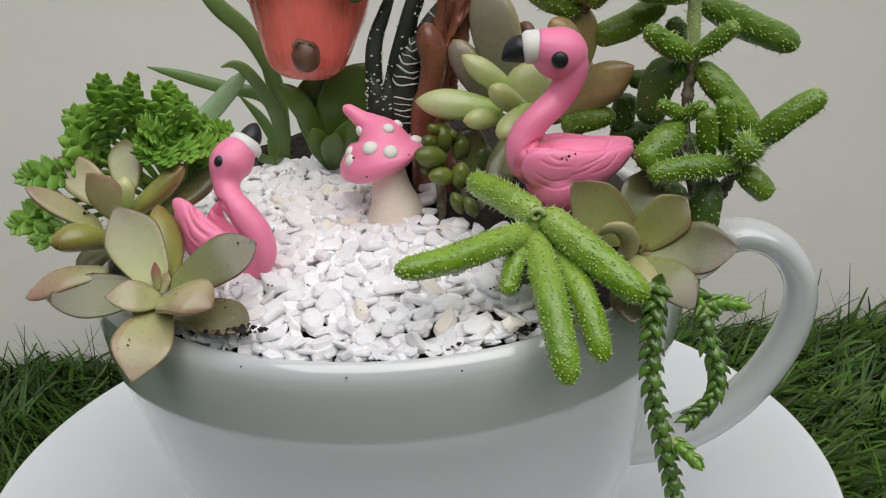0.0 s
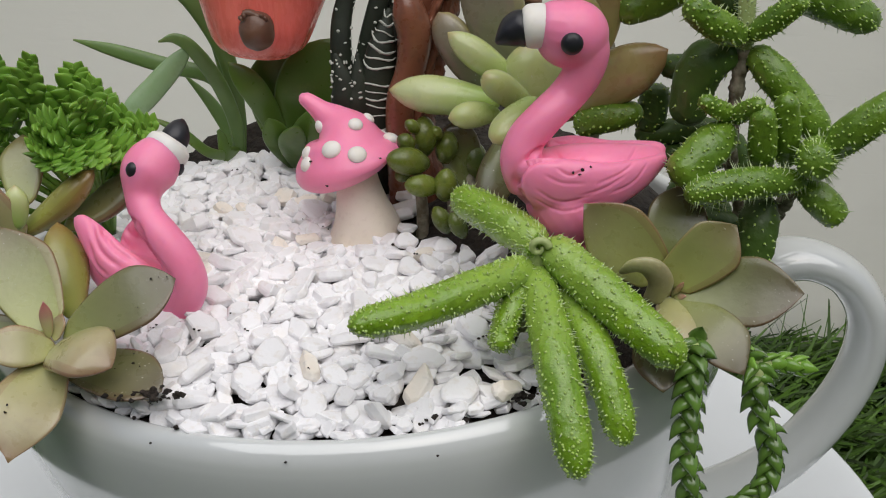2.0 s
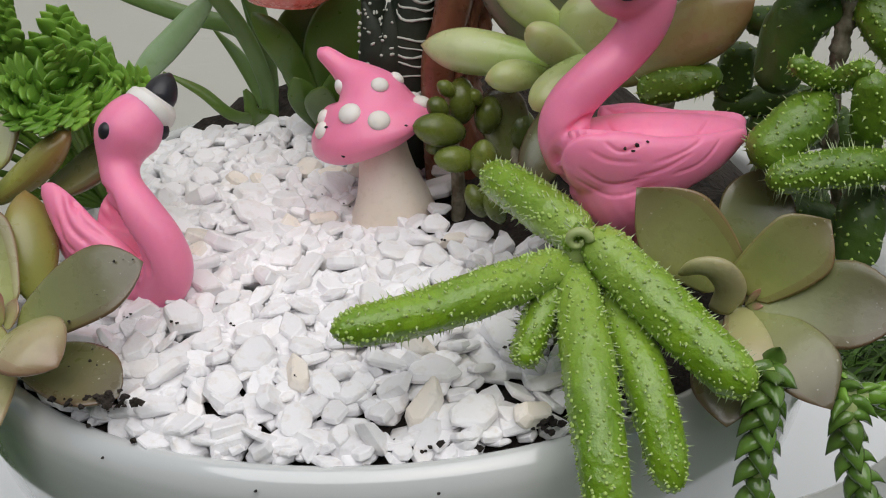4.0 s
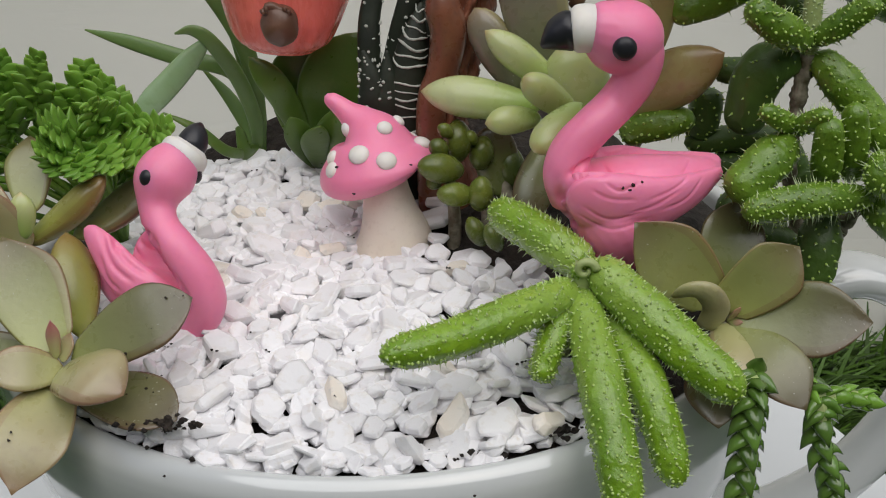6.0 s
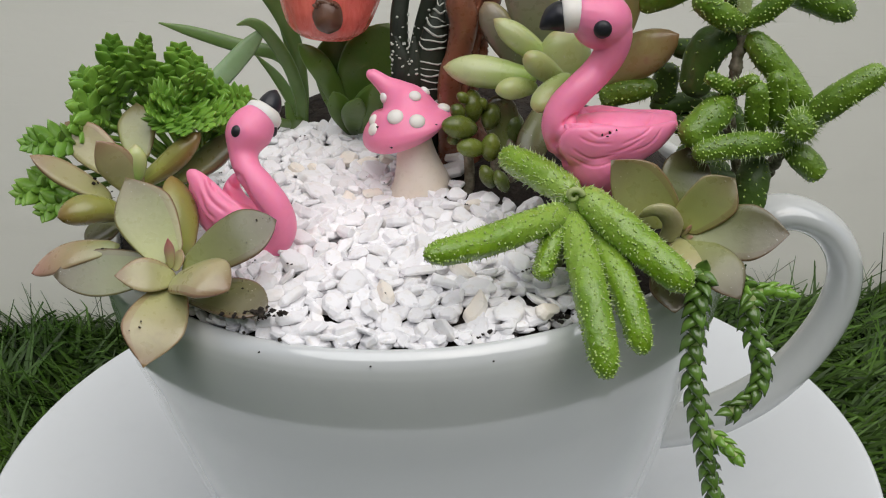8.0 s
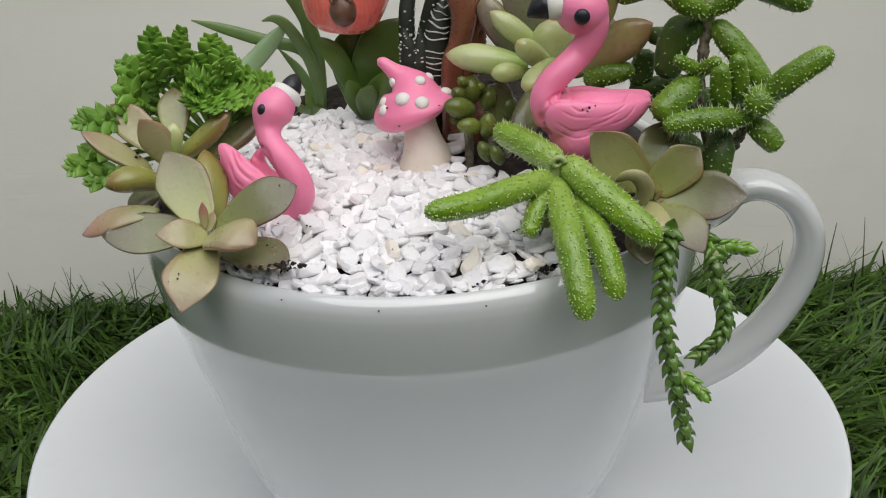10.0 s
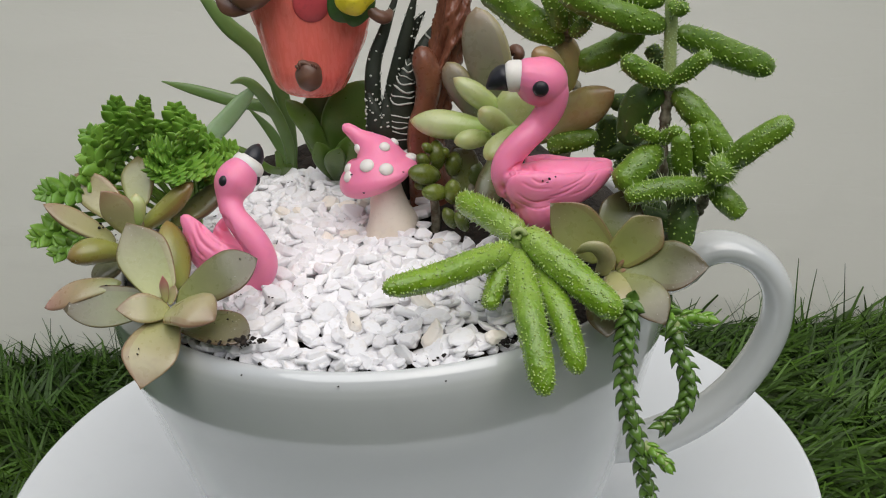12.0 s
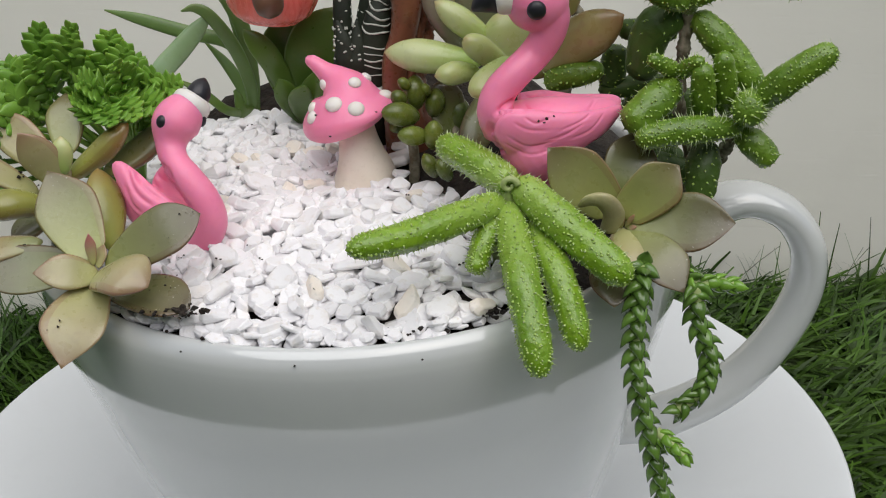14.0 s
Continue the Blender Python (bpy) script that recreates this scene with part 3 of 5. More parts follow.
def flamingo_large():
    bm = bmesh.new()
    # boat-shaped body with a flat back, from breast to tail
    tube(bm, [(0.293, -0.390, 0.284), (0.317, -0.380, 0.276), (0.369, -0.370, 0.266), (0.427, -0.380, 0.272), (0.488, -0.360, 0.276), (0.533, -0.345, 0.286), (0.554, -0.340, 0.290)], [0.0101, 0.0428, 0.0580, 0.0580, 0.0454, 0.0252, 0.0076], n=40, ring=28, face=(0, 0, 1))
    tube(bm, [(0.355, -0.400, 0.268), (0.383, -0.402, 0.233), (0.406, -0.385, 0.182)], [0.0580, 0.0668, 0.0580], n=10, ring=24)
    # folded wings
    tube(bm, [(0.298, -0.425, 0.286), (0.322, -0.440, 0.291), (0.371, -0.442, 0.281), (0.436, -0.430, 0.273), (0.497, -0.400, 0.278), (0.550, -0.362, 0.292)], [0.0176, 0.0441, 0.0529, 0.0466, 0.0328, 0.0113], n=44, ring=36, face=(0, -1, 0), flat=0.5)
    tube(bm, [(0.354, -0.320, 0.311), (0.401, -0.310, 0.300), (0.459, -0.330, 0.296), (0.511, -0.330, 0.297), (0.542, -0.335, 0.300), (0.554, -0.340, 0.300)], [0.0113, 0.0214, 0.0214, 0.0176, 0.0126, 0.0050], n=30, ring=18, face=(0, -1, 0), flat=0.8)
    # neck and head
    tube(bm, [(0.316, -0.390, 0.270), (0.305, -0.400, 0.315), (0.315, -0.395, 0.351), (0.346, -0.387, 0.384), (0.383, -0.367, 0.412), (0.408, -0.365, 0.446), (0.417, -0.365, 0.482), (0.407, -0.365, 0.509)], [0.0353, 0.0353, 0.0328, 0.0309, 0.0309, 0.0328, 0.0365, 0.0428], n=44, ring=24)
    ball(bm, D((0.392, -0.365, 0.514)), (0.0060, 0.0052, 0.0056), seg=32)
    tube(bm, [(0.376, -0.365, 0.520), (0.357, -0.370, 0.528), (0.343, -0.370, 0.530)], [0.0504, 0.0441, 0.0353], n=8)
    bm = fuse(bm, 0.00025, 12)
    # the seam round the front wing, then the feather strokes
    incise(bm, [[D(p) for p in line] for line in ([(0.302, -0.440, 0.267), (0.293, -0.440, 0.291), (0.305, -0.440, 0.322), (0.333, -0.440, 0.339), (0.362, -0.440, 0.335)], [(0.461, -0.470, 0.346), (0.478, -0.470, 0.333), (0.510, -0.470, 0.340)])], 0.0005, 0.0010)
    incise(bm, [[D(p) for p in line] for line in (
        [(0.323, -0.440, 0.290), (0.364, -0.440, 0.266), (0.419, -0.470, 0.274)], [(0.337, -0.440, 0.315), (0.365, -0.440, 0.301), (0.403, -0.440, 0.296)], [(0.357, -0.440, 0.325), (0.379, -0.440, 0.312), (0.408, -0.470, 0.320)],
        [(0.318, -0.440, 0.273), (0.364, -0.440, 0.250), (0.432, -0.470, 0.262)], [(0.394, -0.440, 0.275), (0.433, -0.470, 0.282), (0.473, -0.470, 0.297)], [(0.445, -0.470, 0.272), (0.485, -0.470, 0.279), (0.515, -0.470, 0.305)], [(0.419, -0.470, 0.292), (0.470, -0.470, 0.303), (0.510, -0.470, 0.322)])], 0.00022, 0.00022)
    tube(bm, [(0.348, -0.370, 0.531), (0.338, -0.372, 0.532), (0.322, -0.375, 0.533), (0.313, -0.375, 0.533)], [0.0347, 0.0359, 0.0347, 0.0277], 1, n=10, ring=22)
    tube(bm, [(0.320, -0.375, 0.531), (0.310, -0.375, 0.530), (0.299, -0.377, 0.527), (0.288, -0.381, 0.522), (0.278, -0.383, 0.516), (0.270, -0.383, 0.510)], [0.0265, 0.0302, 0.0277, 0.0214, 0.0126, 0.0038], 2, n=16, ring=20)
    ball(bm, D((0.387, -0.417, 0.513)), (0.0018, 0.0011, 0.0018), 2, seg=20)
    ball(bm, D((0.392, -0.320, 0.483)), (0.0018, 0.0009, 0.0018), 2)
    single("flamingo_figurine", bm, PINKS, D((0.406, -0.370, 0.154)), "larger pink clay flamingo with black-tipped beak on the soil", "figurine", group="clay flamingos")


def flamingo_small():
    bm = bmesh.new()
    # body with the two raised tail wings
    tube(bm, [(-0.288, -0.365, 0.073), (-0.319, -0.360, 0.076), (-0.370, -0.350, 0.095), (-0.417, -0.340, 0.120), (-0.445, -0.335, 0.159), (-0.460, -0.330, 0.195)], [0.0126, 0.0378, 0.0504, 0.0391, 0.0239, 0.0088], n=36, ring=22)
    tube(bm, [(-0.310, -0.395, 0.104), (-0.350, -0.397, 0.125), (-0.395, -0.390, 0.157), (-0.430, -0.370, 0.199), (-0.452, -0.355, 0.223), (-0.459, -0.353, 0.232)], [0.0126, 0.0302, 0.0340, 0.0252, 0.0151, 0.0050], n=34, ring=24, flat=0.55)
    tube(bm, [(-0.343, -0.320, 0.094), (-0.374, -0.315, 0.127), (-0.381, -0.310, 0.164), (-0.373, -0.310, 0.193), (-0.370, -0.310, 0.202)], [0.0378, 0.0340, 0.0214, 0.0101, 0.0038], n=24, ring=18, flat=0.8)
    # breast, S-shaped neck and head
    tube(bm, [(-0.333, -0.365, 0.043), (-0.301, -0.378, 0.066), (-0.277, -0.390, 0.109), (-0.282, -0.395, 0.158), (-0.309, -0.385, 0.202), (-0.334, -0.362, 0.231), (-0.342, -0.340, 0.258), (-0.333, -0.320, 0.291), (-0.312, -0.303, 0.315), (-0.299, -0.290, 0.326)],
         [0.0202, 0.0353, 0.0365, 0.0340, 0.0315, 0.0284, 0.0315, 0.0479, 0.0428, 0.0277], n=64, ring=24)
    bm = fuse(bm, 0.00034, 4)
    incise(bm, [[D(p) for p in line] for line in ([(-0.345, -0.420, 0.231), (-0.332, -0.420, 0.191), (-0.303, -0.420, 0.147), (-0.297, -0.420, 0.112)], [(-0.409, -0.420, 0.208), (-0.378, -0.420, 0.218), (-0.350, -0.420, 0.231)])], 0.0006, 0.0013)
    incise(bm, [[D(p) for p in line] for line in ([(-0.433, -0.420, 0.236), (-0.415, -0.420, 0.186), (-0.379, -0.420, 0.155)], [(-0.422, -0.420, 0.241), (-0.398, -0.420, 0.195), (-0.352, -0.420, 0.159)], [(-0.435, -0.420, 0.197), (-0.425, -0.420, 0.160), (-0.405, -0.420, 0.142)])], 0.0004, 0.00045)
    tube(bm, [(-0.310, -0.301, 0.310), (-0.304, -0.293, 0.319), (-0.295, -0.282, 0.328), (-0.289, -0.277, 0.335)], [0.0340, 0.0403, 0.0378, 0.0252], 1, n=12, ring=24)
    tube(bm, [(-0.294, -0.280, 0.329), (-0.289, -0.275, 0.335), (-0.284, -0.267, 0.345), (-0.279, -0.258, 0.355), (-0.275, -0.251, 0.362)], [0.0227, 0.0252, 0.0227, 0.0151, 0.0038], 2, n=14, ring=18)
    ball(bm, D((-0.347, -0.350, 0.309)), (0.0014, 0.0012, 0.0016), 2, seg=18)
    ball(bm, D((-0.284, -0.305, 0.294)), (0.0012, 0.0012, 0.0015), 2)
    single("flamingo_figurine", bm, PINKS, D((-0.337, -0.355, 0.036)), "smaller pink clay flamingo with raised beak on the gravel", "figurine", group="clay flamingos")


flamingo_large()
flamingo_small()


def mushroom():
    ob = thing("mushroom_figurine", D((-0.003, -0.090, 0.031)), "pink clay toadstool with white dots on the gravel", "figurine")
    bm = bmesh.new()
    tube(bm, [(0.017, -0.090, 0.018), (0.017, -0.090, 0.040), (0.017, -0.090, 0.072), (0.012, -0.085, 0.114), (0.007, -0.080, 0.155), (0.003, -0.075, 0.182)], [0.0756, 0.0756, 0.0680, 0.0529, 0.0428, 0.0403], n=26, ring=32, ripple=lambda s, a: 0.03 * noise.noise((math.cos(a), math.sin(a), s * 3)))
    part("stem", bm, M_CREAM, ob, "cream clay stem")
    bm = bmesh.new()
    tube(bm, [(-0.003, -0.075, 0.177), (-0.009, -0.074, 0.195), (-0.013, -0.073, 0.211), (-0.017, -0.070, 0.234), (-0.021, -0.064, 0.260), (-0.036, -0.056, 0.282), (-0.056, -0.050, 0.299), (-0.074, -0.045, 0.314), (-0.087, -0.042, 0.324), (-0.093, -0.040, 0.330)],
         [0.0806, 0.1058, 0.1084, 0.0882, 0.0580, 0.0340, 0.0214, 0.0164, 0.0126, 0.0038], n=58, ring=36, face=(0, -1, 0.1), ripple=lambda s, a: 0.05 * math.cos(a + 2.6) * max(0.0, 1 - s * 2.2) + 0.12 * max(0.0, math.sin(math.pi * min(s * 1.6, 1.0))) * math.cos(a) + 0.04 * noise.noise((math.cos(a) * 1.3, math.sin(a) * 1.3, s * 2)))
    cap = part("cap", bm, M_PINK, ob)
    base = base_of(ob)
    skin = np.array([v.co[:] for v in cap.data.vertices]) + np.array(base)
    for at, size in (((-0.039, -0.160, 0.273), 0.0016), ((0.018, -0.170, 0.259), 0.0015), ((0.017, -0.110, 0.301), 0.0012), ((0.039, -0.060, 0.289), 0.0011), ((0.077, -0.090, 0.271), 0.0014), ((-0.074, -0.080, 0.274), 0.0012), ((-0.094, -0.110, 0.244), 0.0012), ((-0.102, -0.130, 0.231), 0.0013), ((0.009, 0.010, 0.255), 0.0014), ((0.053, 0.000, 0.220), 0.0014)):
        bm = bmesh.new()
        p = D(at)
        k = int(np.argmin(((skin - np.array(p)) ** 2).sum(1)))
        p, out = Vector(skin[k]), Vector(cap.data.vertices[k].normal)
        ball(bm, p - out * size * 0.1, (size * 1.22, size * 1.16, size * 0.75), seg=18, turn=out.to_track_quat("Z", "Y").to_matrix())
        part("dot", bm, M_WHITECLAY, ob, "raised white clay dot")


mushroom()


def clay_house():
    ob = thing("clay_birdhouse", D((-0.208, 0.200, 0.332)), "coral clay birdhouse with brown roof and yellow flower", "ornament")
    # body: rounded front outline, bulging
    left = [(-0.268, 0.170, 0.347), (-0.297, 0.170, 0.374), (-0.313, 0.170, 0.444), (-0.328, 0.170, 0.522), (-0.340, 0.170, 0.598), (-0.343, 0.170, 0.60), (-0.333, 0.170, 0.68), (-0.266, 0.170, 0.735)]
    right = [(-0.142, 0.170, 0.334), (-0.106, 0.170, 0.360), (-0.069, 0.170, 0.426), (-0.036, 0.170, 0.496), (-0.012, 0.170, 0.575), (-0.010, 0.170, 0.60), (-0.014, 0.170, 0.66), (-0.066, 0.170, 0.725)]
    L, R = curve_through([D(p) for p in left], 30), curve_through([D(p) for p in right], 30)
    bm = bmesh.new()
    path = [(a + b) / 2 + Vector((0, 0.005, 0)) for a, b in zip(L, R)]
    wide = [(b - a).length / 2 for a, b in zip(L, R)]
    deep = [min(w * 0.75, 0.0085) for w in wide]
    path = [path[0] + (path[0] - path[1]) * 0.35] + path
    wide, deep = [wide[0] * 0.55] + wide, [deep[0] * 0.35] + deep
    dense = curve_through(path, 130)
    sweep(bm, dense, [between(wide, i / 130) for i in range(131)], [between(deep, i / 130) for i in range(131)], (0, -1, 0), 150, ripple=lambda s, a: 0.012 * math.sin(a * 17) * math.sin(s * 9) + 0.018 * noise.noise((math.cos(a) * 3, math.sin(a) * 3, s * 3)))
    front = [[D(p) for p in line] for line in (
        [(-0.086, 0.100, 0.555), (-0.097, 0.100, 0.521), (-0.107, 0.100, 0.489)], [(-0.057, 0.100, 0.535), (-0.070, 0.100, 0.502), (-0.083, 0.100, 0.475)], [(-0.051, 0.100, 0.550), (-0.056, 0.100, 0.535), (-0.061, 0.100, 0.525)], [(-0.279, 0.100, 0.475), (-0.278, 0.100, 0.459), (-0.275, 0.100, 0.443)], [(-0.266, 0.100, 0.471), (-0.266, 0.100, 0.455), (-0.262, 0.100, 0.439)],
        [(-0.145, 0.100, 0.519), (-0.145, 0.100, 0.491), (-0.150, 0.100, 0.465)], [(-0.115, 0.100, 0.574), (-0.113, 0.100, 0.566), (-0.108, 0.100, 0.560)], [(-0.217, 0.100, 0.567), (-0.215, 0.100, 0.557), (-0.211, 0.100, 0.549)], [(-0.239, 0.100, 0.655), (-0.236, 0.100, 0.646), (-0.233, 0.100, 0.638)], [(-0.299, 0.100, 0.589), (-0.297, 0.100, 0.538), (-0.290, 0.100, 0.486)],
        [(-0.254, 0.100, 0.536), (-0.254, 0.100, 0.503), (-0.247, 0.100, 0.483)], [(-0.042, 0.100, 0.511), (-0.058, 0.100, 0.467), (-0.079, 0.100, 0.428)], [(-0.230, 0.100, 0.403), (-0.227, 0.100, 0.387), (-0.226, 0.100, 0.373)])]
    incise(bm, front, 0.00045, 0.0016)
    bm.normal_update()
    skin = np.array([v.co[:] for v in bm.verts])
    base = base_of(ob)

    def on(at):
        p = np.array(D(at))
        d = ((skin - p) ** 2 * (1, 0.02, 1)).sum(1) + (skin[:, 1] > base.y + 0.004) * 1
        return Vector(skin[np.argmin(d)])

    door, knob = on((-0.167, 0.100, 0.601)), on((-0.190, 0.100, 0.414))
    for v in bm.verts:
        if v.normal.y < -0.2:
            r = math.hypot(v.co.x - door.x, v.co.z - door.z)
            v.co.y += 0.0022 * math.exp(-((r - 0.0052) / 0.0005) ** 2) + (0.0007 if r < 0.005 else 0.0)
            r = math.hypot(v.co.x - knob.x, v.co.z - knob.z)
            v.co.y += 0.0006 * math.exp(-((r - 0.0038) / 0.0006) ** 2)
    body = part("house_body", bm, M_CORAL, ob)
    bm = bmesh.new()
    ball(bm, door + Vector((0, 0.0002, 0)), (0.0048, 0.0012, 0.0048), seg=40)
    hole = part("entrance", bm, M_ROSE, ob, "round deep rose clay entrance")
    p = knob
    bm = bmesh.new()
    ball(bm, p + Vector((0.0002, -0.0006, 0)), (0.0036, 0.0030, 0.0041), seg=28)
    for v in bm.verts:
        v.co += (v.co - p).normalized() * 0.0003 * noise.noise(v.co * 420)
    for h, r in ((0.0026, 0.0024), (0.0035, 0.0017)):
        swirl = [p + Vector((r * math.cos(t) * (1 + 0.12 * math.sin(t * 3)), -0.0022 + 0.0008 * math.sin(t), h + 0.0005 * math.sin(t * 2 + h * 900))) for t in np.linspace(-0.2, math.pi + 0.3, 14)]
        sweep(bm, swirl, [0.0003 + 0.0006 * math.sin(math.pi * i / 13) for i in range(14)], None, (0, -1, 0), 8)
    part("perch", bm, M_BROWN, ob, "brown clay perch knob")
    # roof with curled eaves
    for name, pts, r, flat in (("eave_curl", [(-0.400, 0.120, 0.645), (-0.388, 0.110, 0.624), (-0.364, 0.100, 0.610), (-0.331, 0.090, 0.616), (-0.306, 0.100, 0.632)], [0.008, 0.018, 0.022, 0.022, 0.03], 0.5),
                         ("roof_edge", [(-0.362, 0.130, 0.698), (-0.342, 0.100, 0.661), (-0.313, 0.090, 0.645), (-0.283, 0.100, 0.661), (-0.263, 0.140, 0.704), (-0.238, 0.200, 0.741)], [0.024, 0.036, 0.04, 0.04, 0.05, 0.05], 0.7),
                         ("eave_curl", [(0.040, 0.140, 0.572), (0.027, 0.120, 0.562), (0.008, 0.110, 0.568), (-0.018, 0.120, 0.587), (-0.034, 0.140, 0.604)], [0.008, 0.018, 0.018, 0.016, 0.018], 0.8),
                         ("eave_curl", [(0.038, 0.140, 0.635), (0.022, 0.130, 0.633), (0.002, 0.130, 0.639), (-0.020, 0.150, 0.664)], [0.006, 0.012, 0.014, 0.02], 0.8),
                         ("roof_edge", [(-0.022, 0.150, 0.639), (-0.032, 0.160, 0.675), (-0.080, 0.200, 0.733)], [0.03, 0.045, 0.05], 0.8),
                         ("roof_ridge", [(-0.239, 0.160, 0.742), (-0.156, 0.160, 0.762), (-0.077, 0.160, 0.733)], [0.06, 0.07, 0.06], 0.8)):
        bm = bmesh.new()
        tube(bm, pts, r, n=34, ring=22, flat=flat, ripple=lambda s, a: 0.07 * noise.noise((math.cos(a) * 2, math.sin(a) * 2, s * 7)))
        part(name, bm, M_BROWN, ob, "glossy brown clay roof piece")
    # a flower kneaded from one yellow lump with a pressed centre
    c = D((-0.046, 0.070, 0.638))
    bm = bmesh.new()
    ball(bm, Vector(), (1, 1, 1), seg=64)
    for v in bm.verts:
        x, y, z = v.co
        a, r = math.atan2(z, x), math.hypot(x, z)
        rim = 1 + 0.045 * math.cos(5 * a + 0.7) + 0.05 * math.cos(3 * a) + 0.05 * noise.noise((x * 2, y * 2, z * 2))
        dent = 0.55 * math.exp(-(r / 0.17) ** 2) - 0.16 * max(0.0, math.cos(2.5 * (a - 0.5 * r))) ** 12 * min(r * 1.6, 1)
        v.co = c + Vector((x * 0.0053 * rim, (y * 0.0026 + (0.0022 * dent if y < 0 else 0)), z * 0.0055 * rim))
    flower = part("flower", bm, M_YELLOW, ob, "yellow clay flower")
    # brown ball stands in for the shade inside the pressed hole
    bm = bmesh.new()
    ball(bm, c + Vector((0, -0.0004, 0)), (0.0006, 0.0009, 0.0006), seg=10)
    part("flower_eye", bm, M_BROWN, flower)
    bm = bmesh.new()
    leaf(bm, (-0.082, 0.100, 0.628), (-0.002, 0.110, 0.581), 0.12, 0.03, (0, -1, 0.2))
    part("clay_leaf", bm, M_LEAFCLAY, ob, "dark green clay leaf under the flower")
    bm = bmesh.new()
    leaf(bm, (-0.095, 0.100, 0.653), (-0.054, 0.110, 0.556), 0.10, 0.03, (0, -1, 0.2))
    part("clay_leaf", bm, M_LEAFCLAY, ob, "dark green clay leaf under the flower")


clay_house()


def clay_tree():
    ob = thing("clay_tree", D((0.14, 0.08, 0.02)), "brown clay tree trunk with ridged bark in the soil", "ornament")

    def ridges(s, a):
        b = a + s * 5
        deep = -abs(noise.noise((math.cos(b) * 1.7, math.sin(b) * 1.7, s * 6))) * 0.8
        fine = -abs(noise.noise((math.cos(b) * 6, math.sin(b) * 6, s * 22 + 5))) * 0.3
        return 0.16 + deep + fine + 0.07 * math.sin(b * 4)

    bm = bmesh.new()
    tube(bm, [(0.12, 0.08, 0.0), (0.102, 0.080, 0.217), (0.133, 0.080, 0.323), (0.162, 0.090, 0.430), (0.193, 0.100, 0.535), (0.216, 0.120, 0.636), (0.204, 0.150, 0.750), (0.118, 0.200, 0.834), (-0.032, 0.240, 0.865)], [0.07, 0.055, 0.046, 0.044, 0.046, 0.045, 0.04, 0.034, 0.03], n=220, ring=84, ripple=ridges)
    part("trunk", bm, M_BARK, ob)
    bm = bmesh.new()
    tube(bm, [(0.09, 0.04, 0.02), (0.090, 0.030, 0.266), (0.112, 0.030, 0.335), (0.127, 0.030, 0.402), (0.122, 0.030, 0.455), (0.116, 0.030, 0.489), (0.113, 0.030, 0.503)], [0.03, 0.0277, 0.0290, 0.0328, 0.0328, 0.0227, 0.0063], n=50, ring=24, ripple=lambda s, a: 0.08 * math.sin(a * 3 + s * 4) + 0.07 * noise.noise((math.cos(a), math.sin(a), s * 8)))
    part("branch_stub", bm, M_STUB, ob, "smooth brown clay branch stub")
    bm = bmesh.new()
    tube(bm, [(0.195, 0.100, 0.513), (0.267, 0.090, 0.485), (0.331, 0.060, 0.469), (0.355, 0.050, 0.476), (0.363, 0.040, 0.465), (0.351, 0.040, 0.453)], [0.020, 0.018, 0.013, 0.015, 0.016, 0.006], n=30, ring=16, ripple=lambda s, a: 0.12 * noise.noise((math.cos(a), math.sin(a), s * 6)))
    part("branch_curl", bm, M_BROWN, ob, "dark brown curled clay twig")


clay_tree()


# ---------------------------------------------------------------- succulents
def rosette(base, label, leaves, group=""):
    ob = thing("rosette_succulent", D(base), label, "succulent", group)
    for b, t, w, th, mtl, kw in leaves:
        bm = bmesh.new()
        leaf(bm, b, t, w, th, **kw)
        part("leaf", bm, mtl, ob)
    return ob


